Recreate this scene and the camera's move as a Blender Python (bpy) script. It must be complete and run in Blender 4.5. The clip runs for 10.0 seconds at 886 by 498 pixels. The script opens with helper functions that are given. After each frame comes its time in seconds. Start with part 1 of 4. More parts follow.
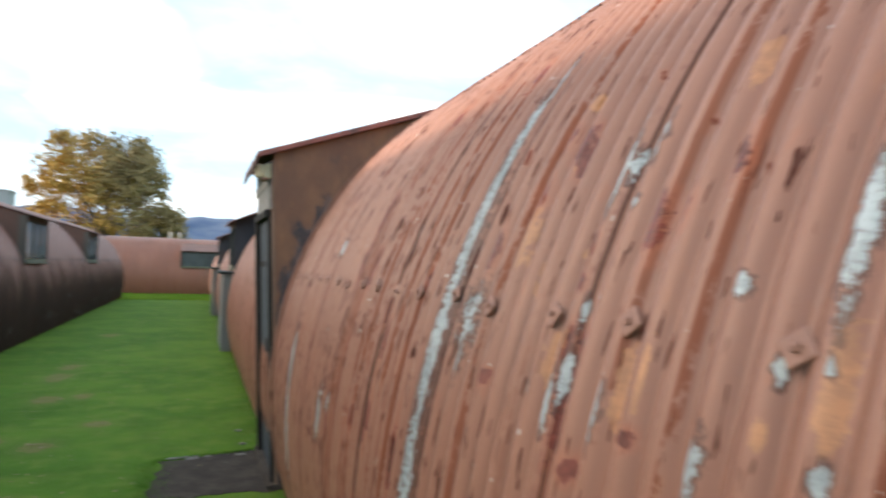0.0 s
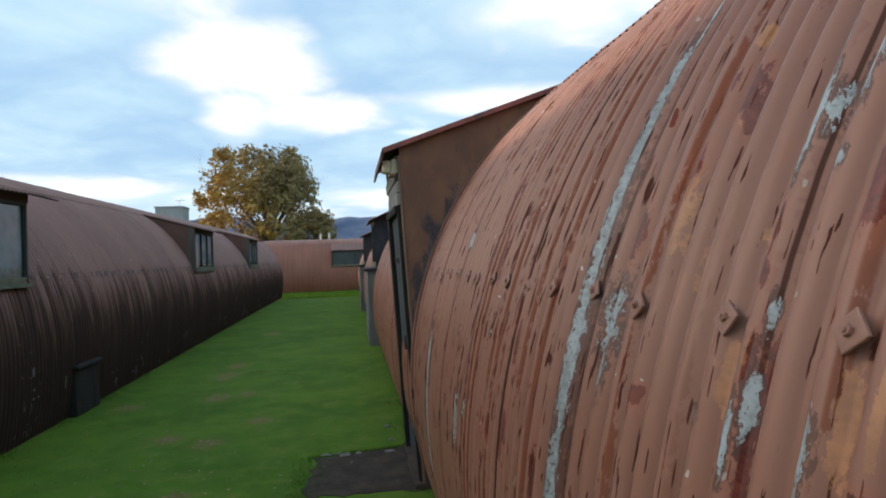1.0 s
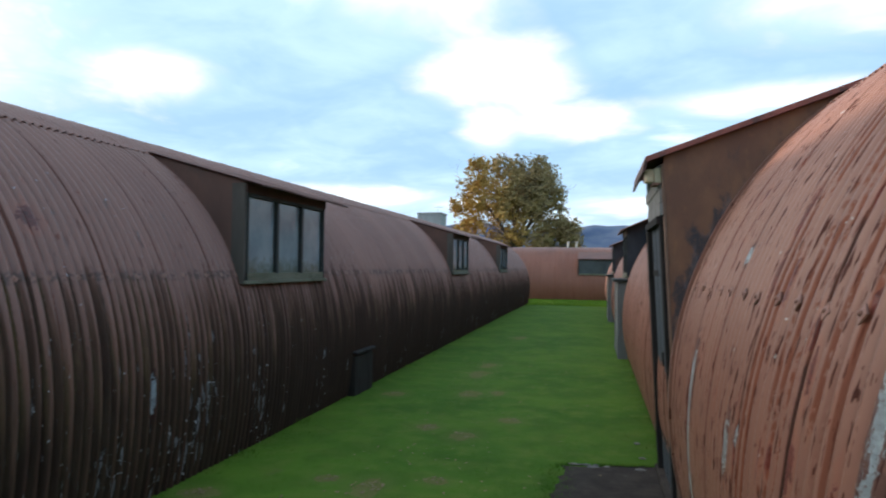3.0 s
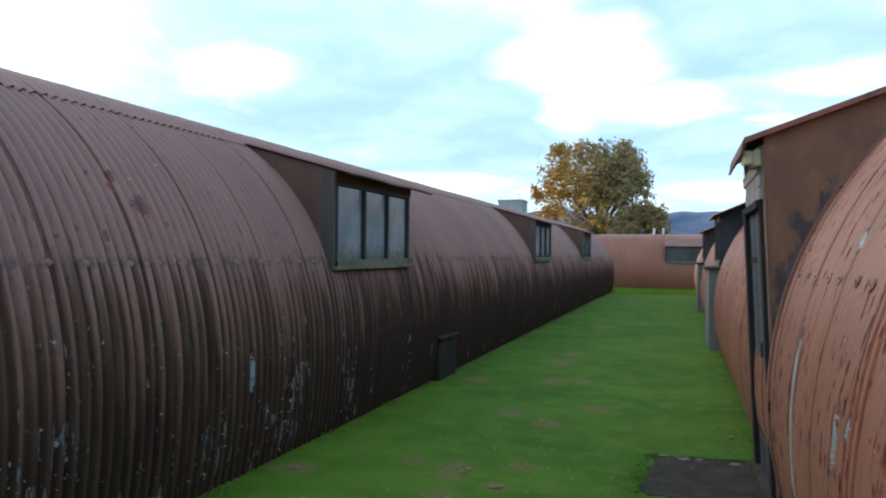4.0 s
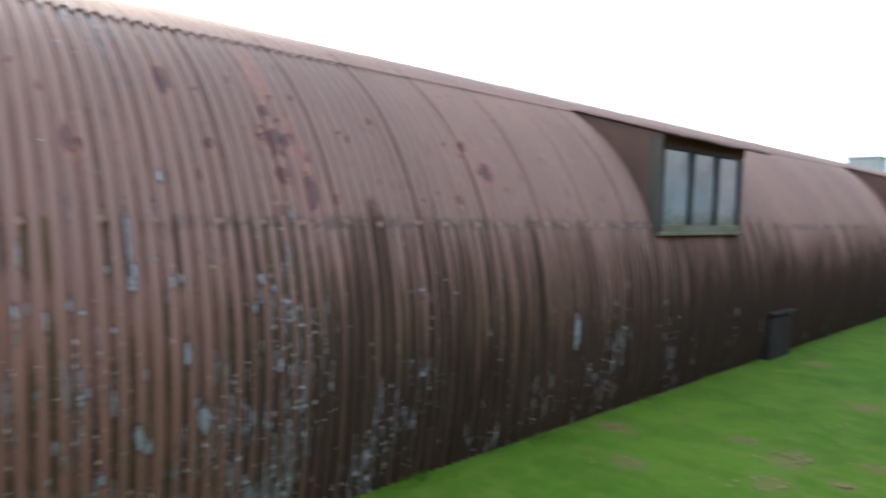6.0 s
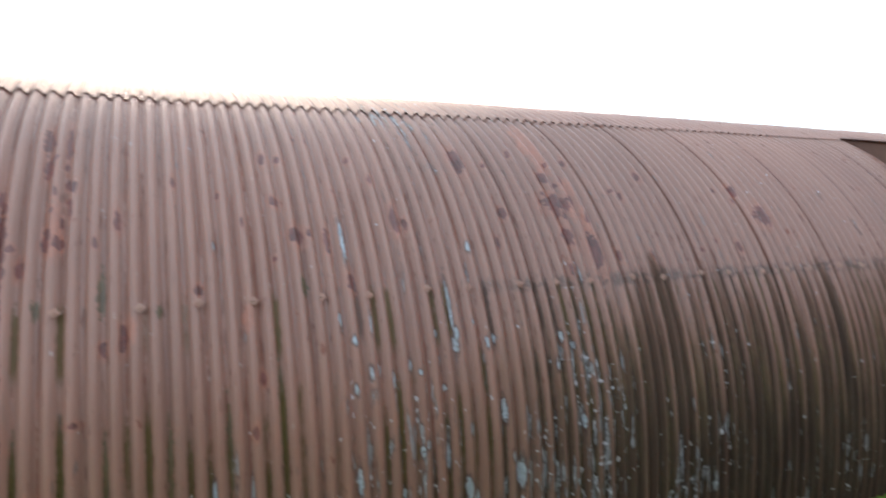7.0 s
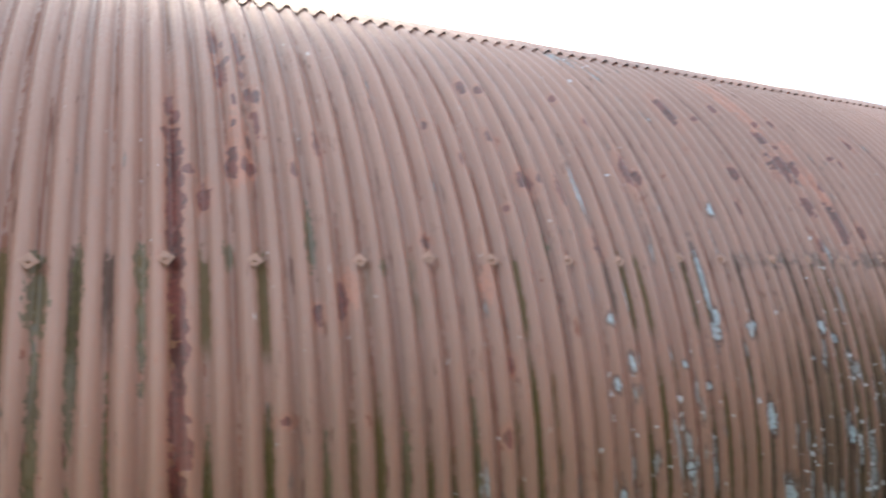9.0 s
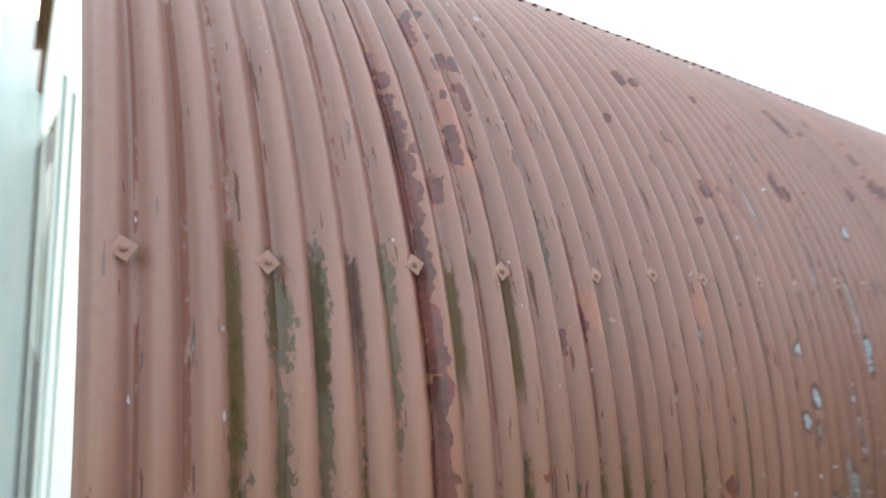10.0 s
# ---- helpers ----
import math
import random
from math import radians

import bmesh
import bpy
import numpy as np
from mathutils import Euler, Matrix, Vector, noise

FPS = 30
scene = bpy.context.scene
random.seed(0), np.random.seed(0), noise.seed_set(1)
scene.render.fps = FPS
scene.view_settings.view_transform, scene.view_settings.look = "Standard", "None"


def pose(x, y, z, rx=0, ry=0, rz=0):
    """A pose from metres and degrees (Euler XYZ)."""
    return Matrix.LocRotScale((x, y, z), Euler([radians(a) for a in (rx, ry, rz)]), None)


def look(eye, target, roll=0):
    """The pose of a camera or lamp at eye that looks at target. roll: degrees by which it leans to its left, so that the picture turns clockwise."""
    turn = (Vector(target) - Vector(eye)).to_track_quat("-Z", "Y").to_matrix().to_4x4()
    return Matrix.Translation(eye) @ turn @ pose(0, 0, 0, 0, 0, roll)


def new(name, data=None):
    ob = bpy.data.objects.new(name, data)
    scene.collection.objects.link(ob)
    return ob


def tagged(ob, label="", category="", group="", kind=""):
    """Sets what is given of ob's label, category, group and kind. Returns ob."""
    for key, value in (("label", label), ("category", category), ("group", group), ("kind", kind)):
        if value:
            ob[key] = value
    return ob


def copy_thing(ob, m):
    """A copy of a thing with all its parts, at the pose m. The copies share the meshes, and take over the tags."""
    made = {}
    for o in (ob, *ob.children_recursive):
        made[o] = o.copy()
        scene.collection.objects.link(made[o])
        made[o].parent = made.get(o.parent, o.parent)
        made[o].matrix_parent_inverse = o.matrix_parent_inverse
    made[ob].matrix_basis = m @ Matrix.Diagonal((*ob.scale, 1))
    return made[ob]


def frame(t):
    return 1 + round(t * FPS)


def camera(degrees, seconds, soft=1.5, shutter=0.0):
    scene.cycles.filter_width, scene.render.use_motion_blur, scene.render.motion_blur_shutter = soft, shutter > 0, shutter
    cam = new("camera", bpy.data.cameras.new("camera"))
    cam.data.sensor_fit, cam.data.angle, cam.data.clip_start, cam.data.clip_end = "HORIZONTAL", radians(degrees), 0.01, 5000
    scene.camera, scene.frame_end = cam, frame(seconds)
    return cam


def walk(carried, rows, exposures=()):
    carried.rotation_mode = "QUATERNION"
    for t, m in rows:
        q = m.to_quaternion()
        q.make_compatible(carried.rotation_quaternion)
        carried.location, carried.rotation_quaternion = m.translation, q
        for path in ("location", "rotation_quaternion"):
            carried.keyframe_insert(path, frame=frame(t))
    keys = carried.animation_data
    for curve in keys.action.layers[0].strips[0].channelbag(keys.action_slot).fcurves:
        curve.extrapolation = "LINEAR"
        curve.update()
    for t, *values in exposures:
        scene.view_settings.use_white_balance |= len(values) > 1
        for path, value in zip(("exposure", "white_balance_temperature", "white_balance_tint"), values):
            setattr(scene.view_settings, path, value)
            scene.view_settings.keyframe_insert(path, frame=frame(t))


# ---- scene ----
# Camera and walk
cam = camera(69.5, 10.0, soft=1.9, shutter=0.5)
PATH = [
    (0, (0.0, 0.0, 1.673), (0.714, 1.867, 1.736), 1.8),
    (0.1, (0.009, 0.031, 1.677), (0.635, 1.93, 1.74), 1.5),
    (0.2, (0.019, 0.062, 1.682), (0.516, 1.999, 1.745), 1.1),
    (0.3, (0.028, 0.093, 1.687), (0.452, 2.047, 1.749), 0.7),
    (0.4, (0.037, 0.125, 1.691), (0.436, 2.083, 1.754), 0.4),
    (0.5, (0.047, 0.156, 1.696), (0.39, 2.125, 1.759), 0.0),
    (1, (0.112, 0.229, 1.697), (0.404, 2.208, 1.719), -1.9),
    (1.5, (0.102, 0.225, 1.702), (0.197, 2.222, 1.731), -0.6),
    (2, (0.068, 0.201, 1.71), (-0.056, 2.197, 1.765), -0.4),
    (2.5, (0.044, 0.189, 1.709), (-0.261, 2.165, 1.773), 0.1),
    (4, (-0.009, 0.148, 1.694), (-0.71, 2.021, 1.707), 0.7),
    (4.5, (-0.029, 0.14, 1.693), (-0.828, 1.974, 1.683), 0.5),
    (5, (-0.038, 0.13, 1.687), (-0.953, 1.909, 1.652), 1.1),
    (5.2, (-0.049, 0.141, 1.686), (-0.992, 1.904, 1.647), 1.5),
    (6.3, (-0.104, -0.134, 1.717), (-1.74, 1.013, 1.623), 1.1),
    (6.5, (-0.126, -0.222, 1.676), (-1.829, 0.826, 1.639), 0.5),
    (7, (-0.222, -0.459, 1.717), (-2.045, 0.361, 1.778), -2.6),
    (7.5, (-0.343, -0.547, 1.688), (-2.198, 0.184, 1.846), -1.3),
    (8, (-0.63, -0.654, 1.602), (-2.535, -0.044, 1.636), -2.5),
    (8.5, (-0.968, -0.851, 1.571), (-2.85, -0.173, 1.554), 1.0),
    (9, (-1.329, -1.13, 1.56), (-3.13, -0.264, 1.645), -0.6),
    (9.5, (-1.746, -1.442, 1.613), (-3.569, -0.621, 1.672), -1.4),
    (10, (-2.067, -1.752, 1.619), (-3.709, -0.611, 1.667), 2.9),
]
EXPOSURES = [(0.0, 0.70, 7000, 11), (0.4, 0.18, 6800, 10), (1.0, -0.14, 6650, 10), (2.7, -0.06, 6400, 10), (4.0, 0.22, 6250, 10), (5.2, 0.56, 6500, 11), (6.3, 1.26, 7100, 14), (7.0, 1.32, 7350, 15), (7.5, 0.92, 7300, 15), (8.0, 1.02, 7400, 15), (8.5, 1.48, 7500, 16), (8.8, 1.60, 7550, 16), (9.5, 1.55, 7550, 16), (10.0, 1.58, 7800, 17)]
walk(cam, [(t, look(eye, target, roll)) for t, eye, target, roll in PATH], EXPOSURES)

# World: broken cloud under a sun that stands low behind the western hut and grazes the crowns of the huts
SUN_EL, SUN_AZ = radians(6.5), radians(281)      # azimuth clockwise from +y
world = bpy.data.worlds.new("sky")
scene.world = world
world.use_nodes = True


class Nodes:
    """Short-hand for building a node tree."""

    def __init__(self, tree):
        self.t = tree
        tree.nodes.clear()

    def add(self, kind, ins=None):
        n = self.t.nodes.new(kind)
        for k, v in (ins or {}).items():
            if isinstance(v, bpy.types.NodeSocket):
                self.t.links.new(v, n.inputs[k])
            else:
                n.inputs[k].default_value = v
        return n

    def math(self, op, a, b=0.0, c=0.0, clamp=False):
        n = self.add("ShaderNodeMath", {0: a, 1: b, 2: c})
        n.operation, n.use_clamp = op, clamp
        return n.outputs[0]

    def ramp(self, v, lo, hi, a=0.0, b=1.0, smooth=True):
        n = self.add("ShaderNodeMapRange", {"Value": v, "From Min": lo, "From Max": hi, "To Min": a, "To Max": b})
        n.interpolation_type = "SMOOTHSTEP" if smooth else "LINEAR"
        return n.outputs[0]

    def vec(self, x, y, z=0.0):
        return self.add("ShaderNodeCombineXYZ", {0: x, 1: y, 2: z}).outputs[0]

    def noise(self, v, scale, detail=4.0, rough=0.55, dist=0.0):
        return self.add("ShaderNodeTexNoise", {"Vector": v, "Scale": scale, "Detail": detail, "Roughness": rough, "Distortion": dist}).outputs[0]

    def vmath(self, op, a, b):
        n = self.add("ShaderNodeVectorMath", {0: a, 1: b})
        n.operation = op
        return n.outputs[0]

    def mix(self, f, a, b, mode="MIX"):
        n = self.add("ShaderNodeMix")
        n.data_type, n.blend_type = "RGBA", mode
        for k, v in ((0, f), (6, a), (7, b)):
            if isinstance(v, bpy.types.NodeSocket):
                self.t.links.new(v, n.inputs[k])
            else:
                n.inputs[k].default_value = v if k == 0 else (*v, 1)
        return n.outputs[2]


# bright breaks in the cloud: bearing, height, half width, half height
BREAKS = ((17, 24, 8, 4), (9, 17, 6, 2.6), (9, 12.5, 2.5, 1.8), (2, 12.5, 6, 1.3), (-13, 13.5, 7, 1.2), (55, 18, 12, 7), (39, 15.5, 5, 2), (21, 6, 8, 1.0), (40, 7, 7, 1.2), (-20, 21, 9, 3), (-3, 5.5, 6, 0.8))


def build_sky():
    n = Nodes(world.node_tree)
    sky = n.add("ShaderNodeTexSky")
    sky.sky_type, sky.sun_disc, sky.sun_elevation, sky.sun_rotation, sky.dust_density = "NISHITA", False, SUN_EL, SUN_AZ, 1.2
    way = n.add("ShaderNodeTexCoord").outputs["Generated"]
    xyz = n.add("ShaderNodeSeparateXYZ", {0: way}).outputs
    up = n.math("ADD", n.math("MAXIMUM", xyz[2], 0.0), 0.16)
    flat = n.vec(n.math("DIVIDE", xyz[0], up), n.math("DIVIDE", xyz[1], up), 3.7)
    soft = n.noise(flat, 1.1, 5.0, 0.50, 0.3)
    fine = n.noise(flat, 2.6, 5.0, 0.55, 0.4)
    # bearings from the lane's axis, to the left, and heights, in degrees; the bright breaks in the cloud lie along them
    bearing = n.math("MULTIPLY", n.math("ARCTAN2", n.math("MULTIPLY", xyz[0], -1.0), xyz[1]), 180 / math.pi)
    height = n.math("MULTIPLY", n.math("ARCSINE", xyz[2]), 180 / math.pi)
    rough = n.math("MULTIPLY", n.math("SUBTRACT", n.math("ADD", n.math("MULTIPLY", soft, 0.5), n.math("MULTIPLY", fine, 0.5)), 0.45), 4.6)
    near = None
    for az, el, wide, tall in BREAKS:
        place = n.vec(n.math("DIVIDE", n.math("SUBTRACT", bearing, az), wide), n.math("DIVIDE", n.math("SUBTRACT", height, el), tall))
        d = n.add("ShaderNodeVectorMath", {0: place})
        d.operation = "LENGTH"
        near = d.outputs["Value"] if near is None else n.add("ShaderNodeMath", {0: near, 1: d.outputs["Value"], 2: 0.35})
        if not isinstance(near, bpy.types.NodeSocket):
            near.operation = "SMOOTH_MIN"
            near = near.outputs[0]
    bright = n.ramp(n.math("ADD", near, rough), 1.6, 0.35)
    bright = n.math("MAXIMUM", bright, n.ramp(n.math("ADD", soft, n.math("MULTIPLY", fine, 0.4)), 0.78, 0.92, 0, 0.5))
    grey = n.mix(n.ramp(n.math("ADD", n.math("MULTIPLY", soft, 0.5), n.math("MULTIPLY", fine, 0.5)), 0.36, 0.64), (5.1, 8.1, 11.6), (7.9, 11.0, 13.0))
    grey = n.mix(0.12, grey, sky.outputs[0])
    lit = n.mix(bright, grey, (13.6, 13.7, 13.8))
    pale = n.ramp(height, 9.0, 1.5, 0.0, 0.45)
    lit = n.mix(pale, lit, (9.5, 11.0, 12.6))
    west = n.ramp(n.math("ADD", bearing, n.math("MULTIPLY", rough, 5.0)), 45.0, 66.0)
    low = n.math("MULTIPLY", n.ramp(xyz[2], 0.85, 0.25), n.ramp(bearing, 150.0, 110.0))
    lit = n.mix(n.math("MULTIPLY", west, low), lit, (13.9, 13.7, 13.4))
    # thin cloud in front of the sun, far brighter than the rest
    veil = n.vec(n.math("DIVIDE", n.math("SUBTRACT", bearing, 90.0), 42.0), n.math("DIVIDE", n.math("SUBTRACT", height, 30.0), 30.0))
    d = n.add("ShaderNodeVectorMath", {0: veil})
    d.operation = "LENGTH"
    lit = n.mix(n.ramp(d.outputs["Value"], 1.0, 0.1), lit, (50.0, 44.0, 39.0))
    bg = n.add("ShaderNodeBackground", {"Color": lit, "Strength": 0.1})
    out = n.add("ShaderNodeOutputWorld", {"Surface": bg.outputs[0]})
    return out


build_sky()
sun_data = bpy.data.lights.new("sun", "SUN")
sun_data.energy, sun_data.angle, sun_data.color = 5.0, radians(2.0), (1.0, 0.86, 0.70)
sun = new("sun", sun_data)
toward = Vector((math.sin(SUN_AZ) * math.cos(SUN_EL), math.cos(SUN_AZ) * math.cos(SUN_EL), math.sin(SUN_EL)))
sun.matrix_world = look(tuple(toward * 60), (0, 0, 0))

# Plan (metres): the lane runs along +y between two rows of steel arch huts
RW, ZW = 2.275, 0.806                  # crest radius and height of the arch's centre, western huts
RE, ZE = 2.571, 0.771                  # the eastern hut is a little larger
XL, XR = -5.285, 3.111                 # axes of the western and eastern huts
L_START, L_END = -1.612, 31.3
E_START, E_END = -3.81, 32.0
FAR_Y, FAR_DROP = 37.5 + RW, -0.13      # axis of the hut across the lane's end
PITCH, DEPTH = 0.0762, 0.0145
SHEET = 8 * PITCH
SEAM_ARC = 2.40                        # arc length from the widest line to the crown sheets


# ---- materials ----
def material(name):
    m = bpy.data.materials.new(name)
    m.use_nodes = True
    return m, Nodes(m.node_tree)


def finish(n, color, rough=0.7, metal=0.0, bump=None, strength=0.3, dist=0.01, **more):
    ins = {"Base Color": color if isinstance(color, bpy.types.NodeSocket) else (*color, 1), "Roughness": rough, "Metallic": metal}
    ins.update(more)
    if bump is not None:
        ins["Normal"] = n.add("ShaderNodeBump", {"Height": bump, "Strength": strength, "Distance": dist}).outputs[0]
    b = n.add("ShaderNodeBsdfPrincipled", ins)
    n.add("ShaderNodeOutputMaterial", {"Surface": b.outputs[0]})


def marks(n, place, wob, spots, ragged=3.2, halo=False):
    """Ragged spots, each (along, arc length, half width, half length): 1 inside, 0 outside, and a soft surround."""
    near = None
    for u0, s0, du, ds in spots:
        v = n.add("ShaderNodeVectorMath", {0: place, 1: (1 / du, 1 / ds, 0), 2: (-u0 / du, -s0 / ds, 0)})
        v.operation = "MULTIPLY_ADD"
        d = n.add("ShaderNodeVectorMath", {0: v.outputs[0]})
        d.operation = "LENGTH"
        near = d.outputs["Value"] if near is None else n.math("MINIMUM", near, d.outputs["Value"])
    near = n.math("ADD", near, n.math("MULTIPLY", n.math("SUBTRACT", wob, 0.5), ragged))
    return n.ramp(near, 1.06, 0.90), n.ramp(near, 2.3, 1.0)


def hut_paint(name, axis, r, zc, along, side, lap0=0.0, lap_at=0.02, cast=(1.0, 1.0, 1.0), lift=0.0, grime=0.0, wear=1.0, primer=(), rust=(), ochre=(), green=()):
    """Flaking red oxide paint on corrugated steel. along: 'y' or 'x', the hut's own direction."""
    m, n = material(name)
    pos = n.add("ShaderNodeNewGeometry").outputs["Position"]
    p = n.add("ShaderNodeSeparateXYZ", {0: pos}).outputs
    u, across = (p[1], p[0]) if along == "y" else (p[0], p[1])
    out = n.math("MULTIPLY", n.math("SUBTRACT", across, axis), side)
    s = n.math("MULTIPLY", n.math("ARCTAN2", n.math("SUBTRACT", p[2], zc + lift), out), r)   # arc length up from the widest line
    turns = n.math("DIVIDE", n.math("SUBTRACT", u, lap0), PITCH)
    wave = n.math("COSINE", n.math("MULTIPLY", turns, 2 * math.pi))                         # 1 on a crest, -1 in a valley
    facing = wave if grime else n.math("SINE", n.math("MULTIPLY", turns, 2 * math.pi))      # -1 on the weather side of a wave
    cell = n.math("FLOOR", turns)

    def off(v, k):
        return n.math("MULTIPLY", n.math("SUBTRACT", v, 0.5), k)

    def lay(c, f, k, paint):
        return n.mix(n.math("MULTIPLY", f, k), c, paint)

    streak = n.noise(n.vec(u, n.math("MULTIPLY", s, 0.09), side), 16.0, 5.0, 0.6)
    broad = n.noise(n.vec(u, n.math("MULTIPLY", s, 0.5), 4.0), 1.1, 4.0, 0.6)
    grain = n.noise(n.vec(u, s, 2.0), 60.0, 5.0, 0.65)
    wob = n.noise(n.vec(n.math("MULTIPLY", u, 2.2), n.math("MULTIPLY", s, 0.8), 9.0), 32.0, 5.0, 0.72)
    blob = n.noise(n.vec(u, n.math("MULTIPLY", s, 0.8), 19.0), 42.0, 2.0, 0.5)
    flake = n.noise(n.vec(n.math("MULTIPLY", u, 4.2), n.math("MULTIPLY", s, 0.26), 7.0), 26.0, 3.0, 0.5)
    spot = n.noise(n.vec(n.math("MULTIPLY", u, 1.4), n.math("MULTIPLY", s, 0.5), 23.0), 15.0, 3.0, 0.5)
    zone = n.ramp(n.noise(n.vec(u, n.math("MULTIPLY", s, 0.35), 27.0), 2.3, 3.0, 0.55), 0.42, 0.62)
    dull = 0.0
    col = n.mix(n.ramp(broad, 0.3, 0.7), (0.218, 0.108, 0.079), (0.262, 0.134, 0.098))
    col = n.mix(n.ramp(streak, 0.5, 0.75, 0, 0.32), col, (0.300, 0.170, 0.126))
    col = n.mix(n.ramp(streak, 0.48, 0.3, 0, 0.30), col, (0.155, 0.078, 0.060))
    col = n.mix(n.ramp(grain, 0.6, 0.8, 0, 0.25), col, (0.31, 0.20, 0.16))
    # thin paint over the orange undercoat on single waves, with long runs
    hue = n.add("ShaderNodeTexWhiteNoise", {"Vector": n.vec(n.math("FLOOR", n.math("ADD", turns, 0.5)), 11.0, side)}).outputs["Value"]
    thin = n.noise(n.vec(n.math("MULTIPLY", u, 1.6), n.math("MULTIPLY", s, 0.16), 17.0), 17.0, 4.0, 0.6)
    col = lay(col, n.ramp(thin, 0.60, 0.72), 0.40 * wear, (0.34, 0.150, 0.078))
    # rust through the paint, dark slits where flakes have lifted, chips down to the primer
    bare = n.ramp(n.math("ADD", n.math("ADD", spot, off(grain, 0.10)), n.math("MULTIPLY", zone, 0.03)), 0.725, 0.74, 0, wear)
    col = lay(col, n.ramp(spot, 0.62, 0.72), 0.35 * wear, (0.29, 0.105, 0.055))
    col = lay(col, bare, 0.9, n.mix(grain, (0.085, 0.026, 0.022), (0.17, 0.048, 0.030)))
    calm = 0.0 if grime else n.ramp(u, 1.2, 2.6, -0.050, -0.012)
    slit = n.ramp(n.math("ADD", n.math("SUBTRACT", n.math("ADD", flake, calm), n.math("MULTIPLY", facing, 0.03)), n.math("MULTIPLY", zone, 0.045)), 0.640 + 0.05 * grime, 0.648 + 0.05 * grime, 0, min(1.0, wear * 1.2))
    col = lay(col, slit, 0.94, n.mix(grain, (0.024, 0.012, 0.011), (0.085, 0.026, 0.018)))
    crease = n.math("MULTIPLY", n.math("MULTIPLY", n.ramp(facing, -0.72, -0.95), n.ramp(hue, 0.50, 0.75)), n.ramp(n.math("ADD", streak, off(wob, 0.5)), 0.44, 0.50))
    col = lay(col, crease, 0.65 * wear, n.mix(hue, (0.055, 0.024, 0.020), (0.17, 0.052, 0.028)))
    speck = n.noise(n.vec(u, n.math("MULTIPLY", s, 0.45), 31.0), 46.0, 2.0, 0.5)
    chips = n.math("MULTIPLY", n.ramp(speck, 0.715, 0.728, 0, wear), zone)
    col = n.mix(chips, col, (0.45, 0.47, 0.47))
    # streaky dirt in the valleys; also paints in their shade to deepen the waves
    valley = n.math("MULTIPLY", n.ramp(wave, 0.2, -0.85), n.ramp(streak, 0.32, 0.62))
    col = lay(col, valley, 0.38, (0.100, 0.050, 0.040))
    lap = n.math("ABSOLUTE", n.math("SUBTRACT", n.math("FRACT", n.math("DIVIDE", n.math("SUBTRACT", u, lap0), SHEET)), lap_at))
    lap = n.math("MINIMUM", lap, n.math("SUBTRACT", 1.0, lap))
    seam = n.math("MULTIPLY", n.ramp(lap, 0.012, 0.005) if grime else n.ramp(lap, n.ramp(u, 1.2, 3.6, 0.007, 0.030), n.ramp(u, 1.2, 3.6, 0.003, 0.018)), n.ramp(wob, 0.26, 0.38))
    which = n.add("ShaderNodeTexWhiteNoise", {"Vector": n.vec(n.math("ROUND", n.math("DIVIDE", n.math("SUBTRACT", u, lap0), SHEET)), 5.0, side)}).outputs["Value"]
    seam = n.math("MULTIPLY", seam, n.math("MULTIPLY", n.ramp(which, 0.0, 0.7, 0.45, 1.0), n.ramp(u, -0.5, 1.6, 0.40, 1.0)))
    beside = n.math("MULTIPLY", n.ramp(lap, 0.050, 0.02), n.ramp(n.math("ADD", streak, off(blob, 0.8)), 0.50, 0.58))
    col = lay(col, beside, 0.25 * wear, (0.115, 0.034, 0.026))
    col = lay(col, seam, 0.55 if grime else 0.92, (0.042, 0.021, 0.017))
    if grime:
        # algae in the valleys below the bolted rail, each valley with its own reach; a brown film over all of the older end
        rnd = n.add("ShaderNodeTexWhiteNoise", {"Vector": n.vec(cell, 3.0, 0.0)})
        r1 = rnd.outputs["Value"]
        r2 = n.math("FRACT", n.math("MULTIPLY", r1, 17.3))
        trough = n.ramp(n.math("ADD", wave, off(wob, 1.3)), -0.20, -0.75)
        tongue = n.noise(n.vec(u, n.math("MULTIPLY", s, 0.06), 41.0), 9.0, 5.0, 0.65)
        older = n.ramp(n.math("ADD", u, off(tongue, 2.4)), 0.75, 1.8)
        reach = n.math("ADD", n.math("ADD", -0.14, n.math("MULTIPLY", r2, 0.72)), n.math("MULTIPLY", older, 0.75))
        reach = n.math("MINIMUM", n.math("ADD", reach, off(wob, 0.5)), 0.86)
        long = n.ramp(n.math("SUBTRACT", reach, s), -0.02, 0.14)
        short = n.math("MULTIPLY", n.ramp(n.math("SUBTRACT", n.math("ADD", 0.87, off(wob, 0.3)), s), 0.0, 0.04), n.ramp(n.math("SUBTRACT", s, n.math("SUBTRACT", 0.78, n.math("MULTIPLY", r1, 0.35))), 0.0, 0.1))
        short = n.math("MULTIPLY", short, n.ramp(r1, 0.5, 0.7, 0, 0.9))
        patchy = n.ramp(n.math("ADD", n.noise(n.vec(u, n.math("MULTIPLY", s, 0.5), 47.0), 6.0, 4.0, 0.6), off(r1, 0.35)), 0.36, 0.56, 0.15, 1.0)
        wet = n.math("MULTIPLY", n.math("MULTIPLY", n.math("MAXIMUM", long, short), trough), patchy)
        tint = n.mix(n.ramp(n.math("ADD", r2, off(wob, 0.9)), 0.3, 0.7), (0.050, 0.034, 0.027), (0.072, 0.058, 0.021))
        col = lay(col, wet, 0.88 * grime, tint)
        rail = n.ramp(n.math("ADD", s, n.math("ADD", off(wob, 0.55), off(tongue, 0.9))), 0.94, 0.76)
